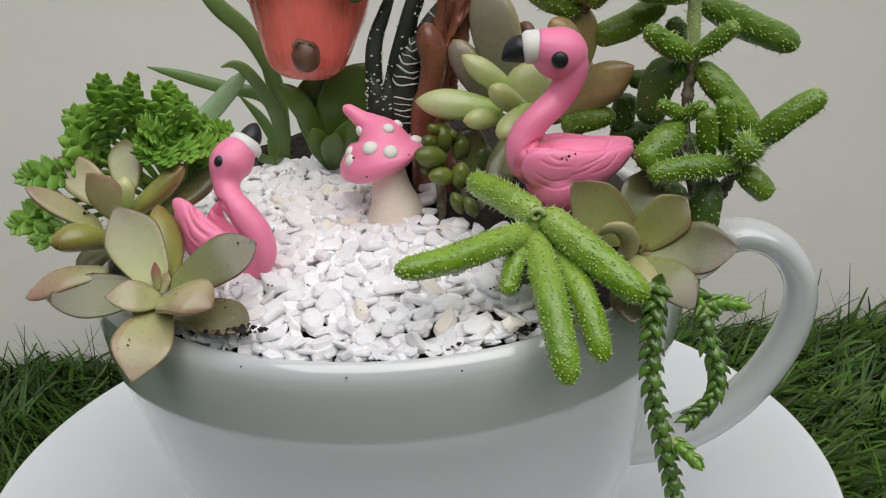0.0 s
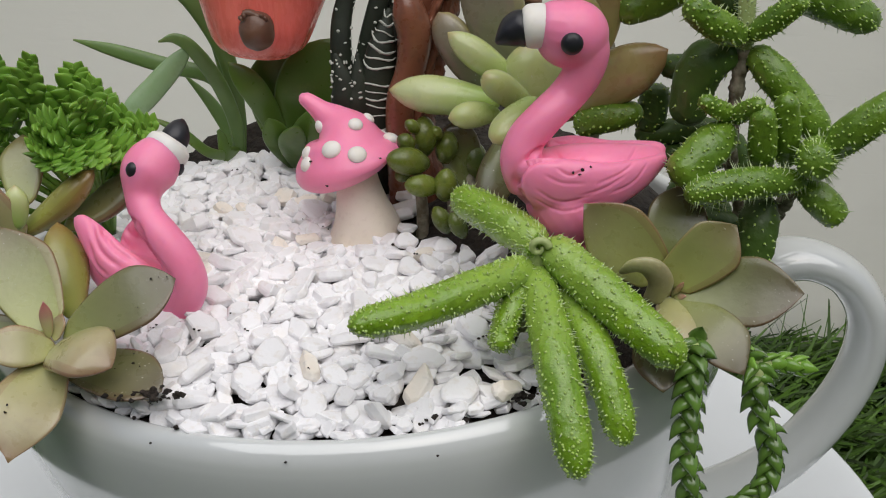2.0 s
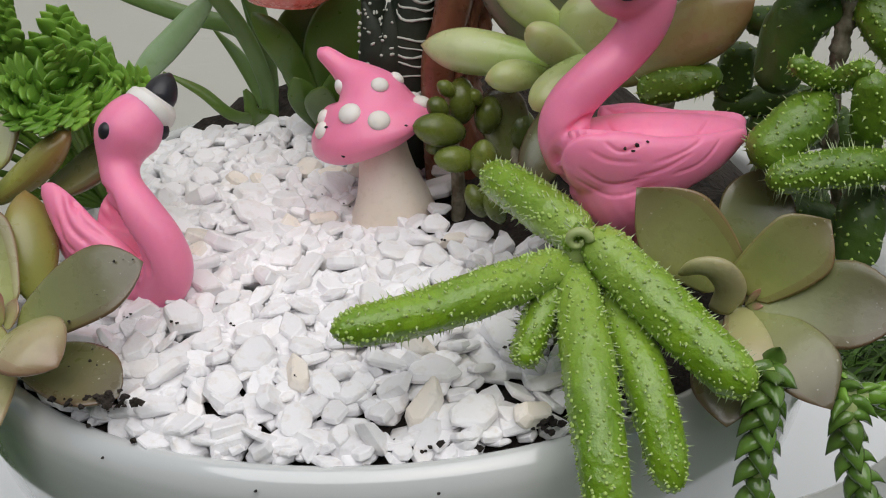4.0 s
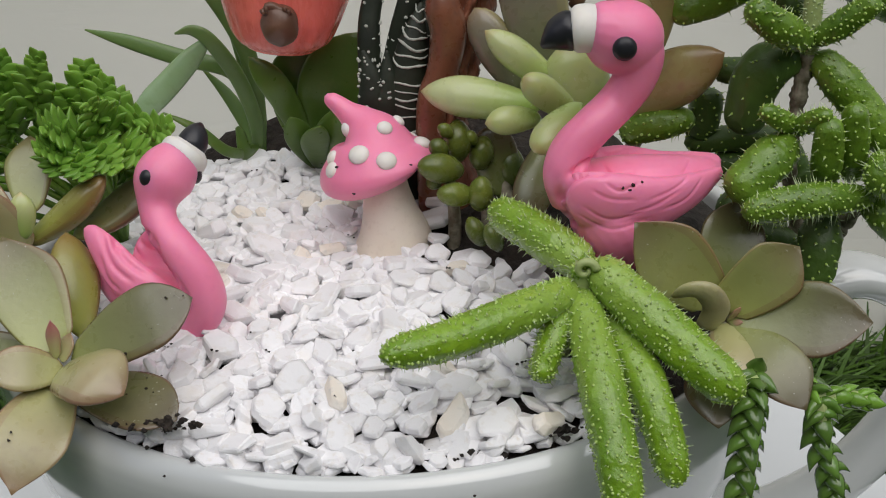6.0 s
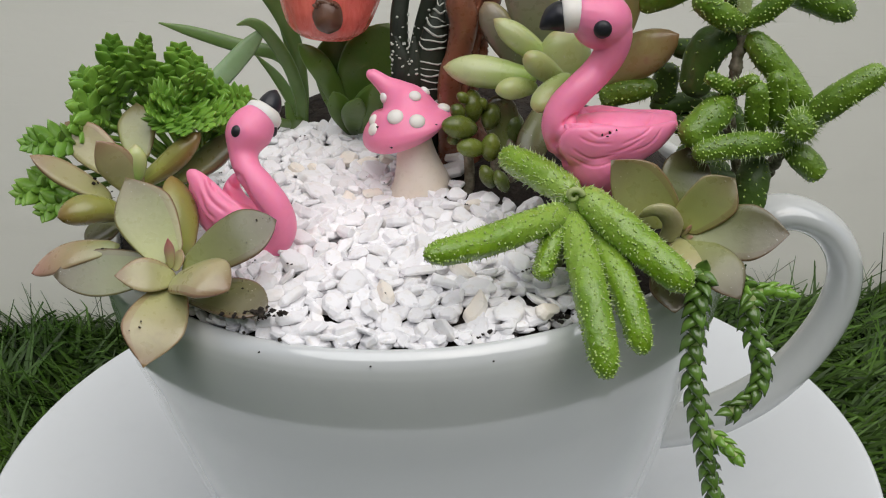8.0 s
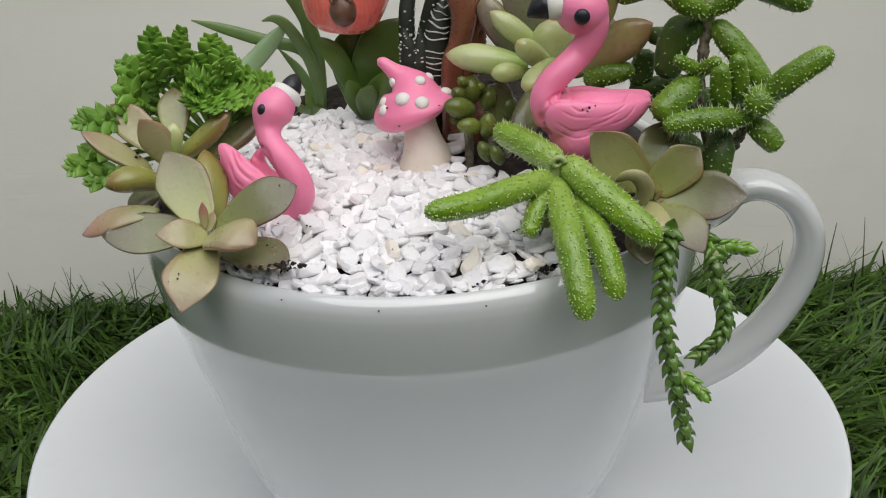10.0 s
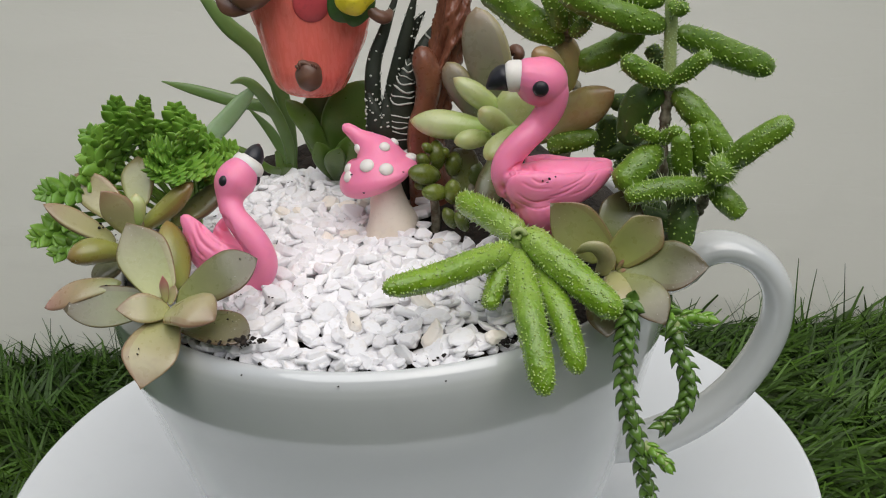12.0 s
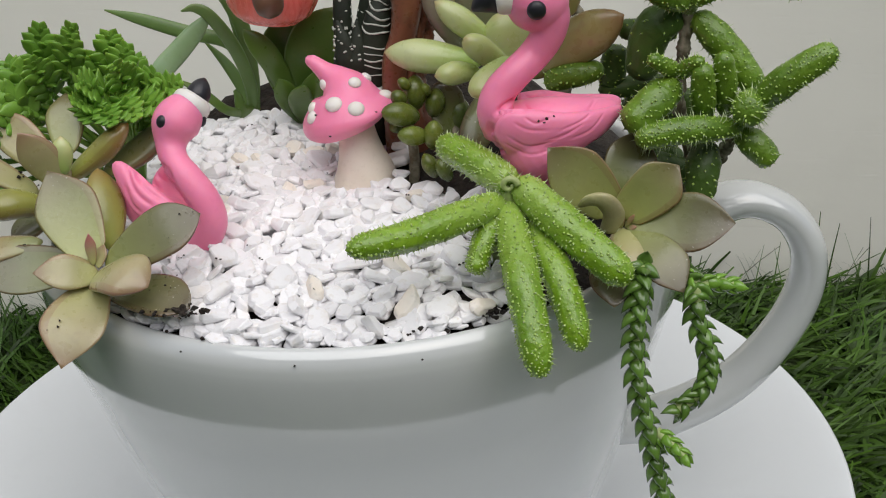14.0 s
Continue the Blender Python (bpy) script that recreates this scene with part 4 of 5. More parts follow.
# a cupped leaf: base, tip, width, thickness, material and how it stands
rosette((-0.48, -0.50, 0.02), "grey-green succulent rosette with pink-tipped leaves hanging over the rim", [
    ((-0.478, -0.520, 0.096), (-0.577, -0.400, 0.240), 0.1235, 0.045, M_ROSETTE, dict(face=(0.25, -0.9, 0.3), bow=-0.012, neck=0.45, point=1.1, widest=0.58, cup=0.28)),
    ((-0.469, -0.440, 0.077), (-0.501, -0.330, 0.212), 0.0832, 0.045, M_ROSETTE_OLIVE, dict(plump=True, face=(0.7, -0.7, 0.2), bow=0.01)),
    ((-0.458, -0.530, 0.079), (-0.261, -0.520, 0.186), 0.1058, 0.04, M_ROSETTE_GREY, dict(face=(0.15, -0.65, 0.75), bow=0.015, widest=0.66, neck=0.4, point=0.6, cup=0.2)),
    ((-0.477, -0.530, 0.070), (-0.343, -0.660, 0.108), 0.1058, 0.05, M_ROSETTE_PALE, dict(face=(0.25, -0.6, 0.8), bow=0.045, neck=0.6, point=0.7, widest=0.55, cup=-0.1)),
    ((-0.462, -0.520, 0.034), (-0.279, -0.640, 0.049), 0.1033, 0.035, M_ROSETTE_GREY, dict(face=(0.2, -0.45, 0.85), bow=0.012, point=0.4, widest=0.65, cup=0.2)),
    ((-0.477, -0.530, 0.058), (-0.518, -0.700, -0.031), 0.1285, 0.04, M_ROSETTE_PALE, dict(face=(-0.1, -0.9, 0.35), bow=0.022, widest=0.54, neck=0.35, point=1.3, cup=0.2)),
    ((-0.472, -0.530, 0.072), (-0.581, -0.575, 0.105), 0.0706, 0.04, M_ROSETTE_PALE, dict(face=(-0.1, -0.75, 0.65), bow=0.01, point=1.0, widest=0.5, cup=0.26)),
    ((-0.499, -0.500, 0.080), (-0.727, -0.500, 0.073), 0.1033, 0.04, M_ROSETTE_GREY, dict(face=(-0.1, -0.7, 0.7), bow=-0.014, point=0.6, cup=0.26)),
    ((-0.598, -0.450, 0.111), (-0.786, -0.460, 0.060), 0.0655, 0.035, M_BLUSH, dict(face=(-0.2, -0.5, 0.85), bow=0.02, point=0.4)),
    ((-0.479, -0.530, 0.093), (-0.477, -0.530, 0.161), 0.0214, 0.016, M_BUD, dict(face=(0.4, -0.9, 0.1), point=1.0)),
    ((-0.472, -0.530, 0.087), (-0.458, -0.510, 0.126), 0.0277, 0.014, M_ROSETTE_PALE, dict(face=(-0.4, -0.9, 0.1), point=0.8, cup=0.2)),
], "rosette succulents")
rosette((-0.58, -0.26, 0.04), "olive-green fleshy succulent rosette behind the smaller flamingo", [
    ((-0.588, -0.240, 0.205), (-0.601, -0.140, 0.310), 0.0832, 0.05, M_ROSETTE, dict(face=(0.1, -0.9, 0.4), point=0.9, cup=0.26)),
    ((-0.616, -0.240, 0.172), (-0.759, -0.160, 0.279), 0.0882, 0.045, M_ROSETTE_PALE, dict(face=(-0.1, -0.8, 0.55), point=0.8, cup=0.26)),
    ((-0.583, -0.300, 0.166), (-0.639, -0.350, 0.303), 0.0756, 0.05, M_ROSETTE_PALE, dict(face=(-0.1, -0.7, 0.7), point=0.9, neck=0.6, cup=0.1)),
    ((-0.639, -0.310, 0.154), (-0.788, -0.330, 0.269), 0.0605, 0.045, M_ROSETTE_PALE, dict(face=(-0.1, -0.4, 0.9), bow=-0.006, point=0.6, cup=0.24)),
    ((-0.599, -0.340, 0.130), (-0.721, -0.430, 0.170), 0.0706, 0.06, M_ROSETTE_OLIVE, dict(plump=True, face=(0, -0.3, 0.9), bow=0.02, point=0.3)),
    ((-0.590, -0.280, 0.168), (-0.443, -0.260, 0.279), 0.0580, 0.05, M_ROSETTE_OLIVE, dict(plump=True, face=(-0.3, -0.4, 0.85), bow=-0.008, point=0.3)),
    ((-0.520, -0.250, 0.163), (-0.374, -0.200, 0.252), 0.0706, 0.05, M_ROSETTE_GREY, dict(face=(-0.1, -0.6, 0.8), bow=-0.01)),
    ((-0.577, -0.310, 0.193), (-0.574, -0.300, 0.273), 0.0428, 0.03, M_LIME, dict(plump=True, face=(0.2, -0.9, 0.3))),
    ((-0.628, -0.270, 0.117), (-0.695, -0.360, 0.072), 0.0756, 0.04, M_ROSETTE_GREY, dict(face=(-0.2, -0.5, 0.8))),
], "rosette succulents")
rim_rosette = rosette((0.55, -0.46, 0.0), "grey-green pointed succulent rosette at the rim beside the handle", [
    ((0.525, -0.490, 0.133), (0.397, -0.500, 0.276), 0.1109, 0.035, M_ROSETTE, dict(face=(-0.1, -0.9, 0.4), bow=0.008, point=1.0, neck=0.5, widest=0.6, cup=0.24)),
    ((0.534, -0.440, 0.121), (0.589, -0.360, 0.243), 0.1058, 0.035, M_ROSETTE_DARK, dict(face=(0, -0.95, 0.2), point=0.8, cup=0.2)),
    ((0.536, -0.500, 0.128), (0.642, -0.500, 0.227), 0.0983, 0.035, M_ROSETTE, dict(face=(0.1, -0.9, 0.4), bow=0.008, point=1.0, neck=0.6, widest=0.66, cup=0.28)),
    ((0.542, -0.500, 0.113), (0.735, -0.580, 0.140), 0.1150, 0.038, M_ROSETTE_GREY, dict(face=(0.1, -0.8, 0.55), bow=-0.006, point=0.9, widest=0.64, cup=0.26)),
    ((0.542, -0.505, 0.104), (0.633, -0.640, 0.033), 0.0958, 0.035, M_ROSETTE_GREY, dict(face=(0.25, -0.75, 0.6), bow=0.02, point=1.0, widest=0.62, cup=0.2)),
    ((0.529, -0.500, 0.088), (0.503, -0.660, 0.020), 0.0983, 0.035, M_ROSETTE_GREY, dict(face=(-0.2, -0.8, 0.5), bow=0.01, point=0.9)),
    ((0.536, -0.500, 0.102), (0.542, -0.630, 0.048), 0.0756, 0.045, M_ROSETTE_PALE, dict(face=(0, -0.9, 0.4), bow=0.02, point=0.6, neck=0.5)),
    ((0.542, -0.505, 0.104), (0.557, -0.520, 0.139), 0.0110, 0.008, M_BLUSH, dict(face=(0.2, -0.9, 0.2))),
    ((0.536, -0.500, 0.102), (0.529, -0.520, 0.151), 0.0164, 0.012, M_BUD, dict(face=(-0.2, -0.9, 0.2), point=0.8)),
    ((0.542, -0.505, 0.104), (0.562, -0.520, 0.113), 0.0110, 0.008, M_BLUSH, dict(face=(0.2, -0.7, 0.6), point=0.8)),
], "rosette succulents")
bm = bmesh.new()
arc = curve_through([D(p) for p in ((0.508, -0.515, 0.106), (0.517, -0.535, 0.148), (0.499, -0.548, 0.182), (0.474, -0.548, 0.187), (0.452, -0.535, 0.169))], 24)
sweep(bm, arc, [0.0021 * math.sin(math.pi * (0.22 + 0.76 * i / 24)) ** 0.6 for i in range(25)], [0.0011 * math.sin(math.pi * (0.22 + 0.76 * i / 24)) ** 0.6 for i in range(25)], (0.1, -0.85, 0.5), 16)
part("leaf", bm, M_YOUNG, rim_rosette, "pale curled young leaf")
rosette((0.33, -0.08, 0.05), "lime-green succulent with long plump leaves behind the larger flamingo", [
    ((0.286, -0.100, 0.313), (0.078, -0.065, 0.339), 0.0756, 0.06, M_LIME, dict(plump=True, face=(0, -0.8, 0.5), bow=0.008, point=0.5, neck=0.5)),
    ((0.329, -0.090, 0.337), (0.194, -0.070, 0.446), 0.0580, 0.05, M_LIME, dict(plump=True, face=(-0.3, -0.8, 0.5), point=0.4)),
    ((0.334, -0.160, 0.325), (0.253, -0.200, 0.403), 0.0554, 0.05, M_LIME, dict(plump=True, face=(-0.3, -0.9, 0.3), point=0.1, neck=0.65)),
    ((0.284, -0.150, 0.312), (0.188, -0.200, 0.324), 0.0504, 0.045, M_LIME, dict(plump=True, face=(0, -0.8, 0.6), bow=0.008, point=0.4)),
    ((0.344, -0.240, 0.369), (0.262, -0.320, 0.318), 0.0554, 0.04, M_LIME, dict(plump=True, face=(-0.5, -0.8, 0.3), bow=0.006, point=0.0)),
    ((0.366, -0.100, 0.263), (0.341, -0.080, 0.424), 0.1159, 0.06, M_LIME, dict(plump=True, face=(0, -0.9, 0.3), point=0.1)),
    ((0.365, -0.140, 0.298), (0.573, -0.230, 0.442), 0.0983, 0.05, M_BRONZE, dict(plump=True, face=(0.1, -0.9, 0.3), point=0.4, widest=0.62)),
    ((0.319, 0.000, 0.302), (0.259, 0.020, 0.599), 0.1210, 0.05, M_GREYLEAF, dict(plump=True, face=(-0.2, -0.95, 0.1), point=0.2, widest=0.6, bow=0.01)),
    ((0.257, 0.000, 0.306), (0.178, 0.020, 0.462), 0.0781, 0.05, M_GREYLEAF, dict(plump=True, face=(-0.3, -0.9, 0.2), point=0.1)),
    ((0.462, -0.200, 0.432), (0.461, -0.200, 0.579), 0.0731, 0.05, M_BRONZE, dict(plump=True, face=(0, -0.9, 0.2), point=0.3, widest=0.55)),
    ((0.455, -0.250, 0.489), (0.381, -0.290, 0.567), 0.0605, 0.05, M_BRONZE, dict(plump=True, face=(0, -0.9, 0.3), point=0.3)),
    ((0.301, -0.120, 0.262), (0.252, -0.200, 0.142), 0.0731, 0.05, M_ROSETTE_GREY, dict(face=(-0.1, -0.95, 0.2), point=0.2)),
    ((0.218, -0.080, 0.136), (0.199, -0.060, 0.269), 0.0832, 0.05, M_ROSETTE_DARK, dict(face=(0, -0.95, 0.2), point=0.1)),
])


def bead_sedum():
    ob = thing("bead_sedum", D((0.17, -0.12, 0.04)), "small green sedum with plump bead leaves behind the toadstool", "succulent")
    for a, b, half in (((0.144, -0.130, 0.211), (0.070, -0.170, 0.241), 21), ((0.162, -0.150, 0.172), (0.101, -0.180, 0.191), 17), ((0.175, -0.150, 0.147), (0.181, -0.170, 0.215), 18), ((0.180, -0.200, 0.100), (0.155, -0.200, 0.153), 14), ((0.208, -0.220, 0.098), (0.185, -0.220, 0.148), 13),
                       ((0.117, -0.120, 0.242), (0.094, -0.140, 0.272), 13), ((0.130, -0.100, 0.267), (0.108, -0.120, 0.294), 10), ((0.139, -0.100, 0.218), (0.142, -0.080, 0.290), 20), ((0.169, -0.090, 0.246), (0.159, -0.100, 0.275), 9), 
                       ((0.177, -0.080, 0.193), (0.189, -0.070, 0.253), 18), ((0.237, -0.070, 0.154), (0.234, -0.050, 0.225), 20), ((0.101, -0.100, 0.174), (0.088, -0.120, 0.195), 12)):
        bm = bmesh.new()
        path = curve_through([D(a), (D(a) + D(b)) / 2 + Vector((0, -0.0004, 0.0002)), D(b)], 18)
        w = [max(half * 0.000128 * math.sin(math.pi * (0.06 + 0.94 * i / 18)) ** 0.55, 0.00004) for i in range(19)]
        sweep(bm, path, w, w, (0, -1, 0.3), 14)
        part("leaf", bm, M_BEAD, ob)
    for x in (0.12, 0.18, 0.22):
        bm = bmesh.new()
        tube(bm, [(x, -0.1, 0.0), (x + 0.01, -0.1, 0.1), (x, -0.06, 0.2)], [0.012, 0.012, 0.008], ring=8, n=10)
        part("stem", bm, M_WOODY, ob)


bead_sedum()


def bristly(bm, path, wide, rng, count, long=0.0010, bead=1.0):
    """Rows of glassy papillae winding round a finger, each with a fine bristle."""
    n = len(path) - 1
    for c in range(count):
        s = (0.04 + 0.95 * (c + rng.uniform(0, 0.9)) / count) * n
        i = min(int(s), n - 1)
        p = path[i].lerp(path[i + 1], s - i)
        ahead = (path[i + 1] - path[i]).normalized()
        r = wide[i] + (wide[i + 1] - wide[i]) * (s - i)
        a = c * 2.39996 + rng.uniform(-0.35, 0.35)
        u = ahead.orthogonal().normalized()
        v = ahead.cross(u)
        d = u * math.cos(a) + v * math.sin(a)
        lean = (d + ahead * rng.uniform(0.0, 0.6)).normalized()
        q = p + d * r * 0.96
        k = rng.uniform(0.55, 1.25)
        t1 = lean.orthogonal().normalized()
        t2 = lean.cross(t1)
        rings = []
        for rad, h in ((0.00030 * bead, -0.0003), (0.00032 * bead, 0.00005), (0.00024 * bead, 0.00022 * bead), (0.00009, 0.00034 * bead)):
            rings.append([bm.verts.new(q + lean * h * k + (t1 * math.cos(x) + t2 * math.sin(x)) * rad * k) for x in (0, 1.257, 2.513, 3.770, 5.027)])
        for lo, hi in zip(rings, rings[1:]):
            for m in range(5):
                bm.faces.new((lo[m], lo[(m + 1) % 5], hi[(m + 1) % 5], hi[m])).material_index = 1
        bm.faces.new(rings[0][::-1]).material_index = 1
        bald = rng.random() < 0.55
        top = bm.verts.new(q + lean * (0.00038 * bead * k if bald else 0.0003 + long * k))
        for m in range(5):
            bm.faces.new((rings[3][m], rings[3][(m + 1) % 5], top)).material_index = 1 if bald else 2


def pickle_leaf(ob, pts, px, rng, dark=False, flat=1.0, count=130, long=0.0006, base=0.62):
    bm = bmesh.new()
    path, w, t = finger_path([D(p) for p in pts], px * 0.000124, 40, base=base, flat=flat, start_in=0.14)
    sweep(bm, path, w, t, (0, -1, 0.3), 24, ripple=lambda s, a: 0.07 * noise.noise((s * 7, math.cos(a) * 1.5, math.sin(a) * 1.5 + px)) + 0.05 * noise.noise((s * 26, math.cos(a) * 4, math.sin(a) * 4 + px)))
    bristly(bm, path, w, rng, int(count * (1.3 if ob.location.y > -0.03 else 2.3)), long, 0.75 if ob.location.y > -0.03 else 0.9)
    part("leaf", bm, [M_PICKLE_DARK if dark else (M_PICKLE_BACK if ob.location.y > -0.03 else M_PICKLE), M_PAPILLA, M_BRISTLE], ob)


def pickle_front():
    rng = random.Random(8)
    ob = thing("pickle_plant", D((0.29, -0.43, 0.02)), "bright green bristly pickle plant shoot lying over the rim", "succulent", "pickle plants")
    hub = (0.317, -0.500, 0.171)
    for pts, px, c in (([(0.334, -0.490, 0.196), (0.268, -0.420, 0.218), (0.194, -0.330, 0.231)], 27, 190), ([(0.334, -0.500, 0.214), (0.433, -0.600, 0.149), (0.529, -0.680, 0.082)], 29, 230), ([hub, (0.236, -0.580, 0.182), (0.132, -0.650, 0.180), (0.028, -0.710, 0.189)], 24, 230),
                       ([hub, (0.336, -0.680, 0.092), (0.358, -0.800, -0.036)], 27, 260), ([(0.346, -0.490, 0.143), (0.402, -0.640, 0.082), (0.435, -0.735, -0.026)], 24, 200), ([(0.302, -0.520, 0.160), (0.271, -0.580, 0.128), (0.248, -0.620, 0.082)], 18, 110)):
        pickle_leaf(ob, pts, px, rng, count=c, long=0.0008, base=0.85)
    bm = bmesh.new()
    tube(bm, [(0.285, -0.42, 0.0), (0.30, -0.45, 0.10), hub, (0.321, -0.520, 0.218)], [0.024, 0.024, 0.024, 0.014], ring=10, n=14)
    part("stem", bm, M_STEM, ob, "pale green stem")
    curl = [D((0.322, -0.530, 0.220)) + Vector((0.0016 * (1 - t / 9) * math.cos(t), -0.0008, 0.0016 * (1 - t / 9) * math.sin(t))) for t in np.linspace(0, 6.5, 24)]
    bm = bmesh.new()
    sweep(bm, curl, [0.0007 - 0.0004 * i / 23 for i in range(24)], None, (0, -1, 0), 10)
    part("curled_bud", bm, M_STEM, ob, "pale curled leaf bud")
    for t in ((0.304, -0.530, 0.219), (0.339, -0.530, 0.231), (0.325, -0.520, 0.237)):
        pickle_leaf(ob, [hub, (0.320, -0.515, 0.198), t], 8, rng, count=28, long=0.0014)


pickle_front()


def pickle_back():
    rng = random.Random(9)
    ob = thing("pickle_plant", D((0.63, -0.22, 0.02)), "tall branching pickle plant with bristly green finger leaves", "succulent", "pickle plants")

    def finger(a, b, c, half, count, dark=False, long=0.0008):
        pickle_leaf(ob, [a, b, c], half, rng, dark, 0.92, count, long)

    # upper whorls round the pale stem
    finger((0.703, -0.280, 0.590), (0.831, -0.200, 0.512), (0.970, -0.120, 0.440), 29, 170)
    finger((0.683, -0.280, 0.600), (0.566, -0.300, 0.639), (0.433, -0.320, 0.707), 27, 170)
    finger((0.642, -0.220, 0.582), (0.573, -0.200, 0.532), (0.484, -0.200, 0.499), 26, 40)
    finger((0.686, -0.300, 0.475), (0.628, -0.340, 0.512), (0.574, -0.360, 0.555), 21, 130)
    finger((0.690, -0.300, 0.475), (0.734, -0.320, 0.514), (0.772, -0.340, 0.550), 17, 110)
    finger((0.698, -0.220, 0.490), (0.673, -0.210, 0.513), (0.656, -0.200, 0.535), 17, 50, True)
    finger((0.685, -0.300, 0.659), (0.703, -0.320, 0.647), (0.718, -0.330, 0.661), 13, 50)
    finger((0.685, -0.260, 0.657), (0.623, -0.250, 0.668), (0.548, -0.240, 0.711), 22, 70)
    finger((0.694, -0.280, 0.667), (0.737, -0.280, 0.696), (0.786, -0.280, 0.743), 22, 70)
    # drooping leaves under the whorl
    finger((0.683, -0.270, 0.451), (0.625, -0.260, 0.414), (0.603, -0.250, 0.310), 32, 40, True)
    finger((0.702, -0.280, 0.453), (0.760, -0.300, 0.388), (0.828, -0.330, 0.301), 26, 110)
    # side shoots at mid height
    finger((0.797, -0.380, 0.282), (0.856, -0.420, 0.357), (0.940, -0.430, 0.416), 24, 220)
    finger((0.815, -0.350, 0.290), (0.793, -0.400, 0.296), (0.776, -0.440, 0.301), 28, 170, long=0.0014)
    finger((0.718, -0.340, 0.246), (0.707, -0.380, 0.321), (0.698, -0.400, 0.388), 20, 60)
    finger((0.764, -0.330, 0.254), (0.753, -0.360, 0.327), (0.740, -0.380, 0.403), 19, 60)
    finger((0.675, -0.330, 0.348), (0.639, -0.360, 0.372), (0.600, -0.380, 0.400), 13, 60)
    finger((0.665, -0.330, 0.343), (0.678, -0.370, 0.373), (0.698, -0.400, 0.396), 13, 60)
    finger((0.666, -0.340, 0.333), (0.611, -0.380, 0.308), (0.554, -0.420, 0.276), 29, 110)
    finger((0.788, -0.380, 0.247), (0.667, -0.420, 0.264), (0.567, -0.440, 0.258), 22, 260, long=0.0015)
    finger((0.779, -0.360, 0.237), (0.815, -0.385, 0.208), (0.846, -0.390, 0.174), 23, 70)
    finger((0.726, -0.330, 0.209), (0.716, -0.360, 0.154), (0.709, -0.380, 0.094), 28, 60, True)
    # the second stem behind the flamingo
    finger((0.459, -0.220, 0.565), (0.369, -0.220, 0.623), (0.268, -0.240, 0.714), 31, 150)
    finger((0.451, -0.240, 0.590), (0.437, -0.250, 0.649), (0.414, -0.250, 0.708), 21, 90)
    finger((0.469, -0.230, 0.581), (0.471, -0.240, 0.638), (0.473, -0.250, 0.717), 18, 70)
    finger((0.472, -0.250, 0.583), (0.491, -0.270, 0.608), (0.508, -0.280, 0.628), 14, 60)
    # shaded leaves within, most with the shade put into a darker green
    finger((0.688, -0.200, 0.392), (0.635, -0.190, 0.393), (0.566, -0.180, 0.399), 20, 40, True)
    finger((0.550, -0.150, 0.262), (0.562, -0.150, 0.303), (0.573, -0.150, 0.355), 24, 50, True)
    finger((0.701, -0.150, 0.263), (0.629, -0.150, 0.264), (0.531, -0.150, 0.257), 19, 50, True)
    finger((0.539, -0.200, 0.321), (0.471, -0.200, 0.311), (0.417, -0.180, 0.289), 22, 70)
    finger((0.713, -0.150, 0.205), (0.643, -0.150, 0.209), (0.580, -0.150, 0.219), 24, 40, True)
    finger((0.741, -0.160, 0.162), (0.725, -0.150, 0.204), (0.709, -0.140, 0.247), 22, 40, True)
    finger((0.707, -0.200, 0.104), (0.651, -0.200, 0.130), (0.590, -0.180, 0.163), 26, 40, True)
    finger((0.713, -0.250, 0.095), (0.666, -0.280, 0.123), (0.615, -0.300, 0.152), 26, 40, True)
    bm = bmesh.new()
    path = curve_through([D((0.693, -0.270, 0.448)), D((0.692, -0.280, 0.478)), D((0.692, -0.280, 0.544)), D((0.693, -0.280, 0.622)), D((0.694, -0.280, 0.736))], 24)
    w = [0.0015] * 25
    sweep(bm, path, w, w, (0, -1, 0), 12)
    bristly(bm, path, w, rng, 340, 0.0011, 0.6)
    part("stem", bm, [M_STEM, M_BRISTLE, M_BRISTLE], ob, "pale green bristly stem")
    for pts in (((0.62, -0.2, 0.0), (0.718, -0.220, 0.082), (0.683, -0.260, 0.249), (0.685, -0.270, 0.366), (0.692, -0.275, 0.452)), ((0.65, -0.22, 0.0), (0.742, -0.280, 0.106), (0.786, -0.350, 0.242)), ((0.42, 0.06, 0.03), (0.516, 0.060, 0.295), (0.495, 0.050, 0.406), (0.466, -0.220, 0.578), (0.461, -0.220, 0.737))):
        bm = bmesh.new()
        path = curve_through([D(p) for p in pts], 60)
        w = [0.0013 + 0.0002 * math.sin(i * 1.1) + 0.0002 * noise.noise((i * 0.7, 0, 0)) for i in range(61)]
        sweep(bm, path, w, w, (0, -1, 0), 12, ripple=lambda s, a: 0.25 * noise.noise((math.cos(a) * 2, math.sin(a) * 2, s * 40)))
        part("woody_stem", bm, M_WOODY, ob, "thin brown woody stem")


pickle_back()


def scale_leaf(ratio, thick, blunt):
    """A small leaf one metre long on x, face up, to be scaled."""
    bm = bmesh.new()
    path = curve_through([(0, 0, 0), (0.5, 0, -0.1), (1, 0, 0.03)], 6)
    wide = [ratio * x for x in ((0.5, 0.85, 1.0, 0.97, 0.78, 0.44, 0.04) if blunt else (0.8, 1.0, 0.95, 0.78, 0.52, 0.26, 0.02))]
    sweep(bm, path, wide, [x * thick for x in wide], (0, 0, 1), 8)
    return bm


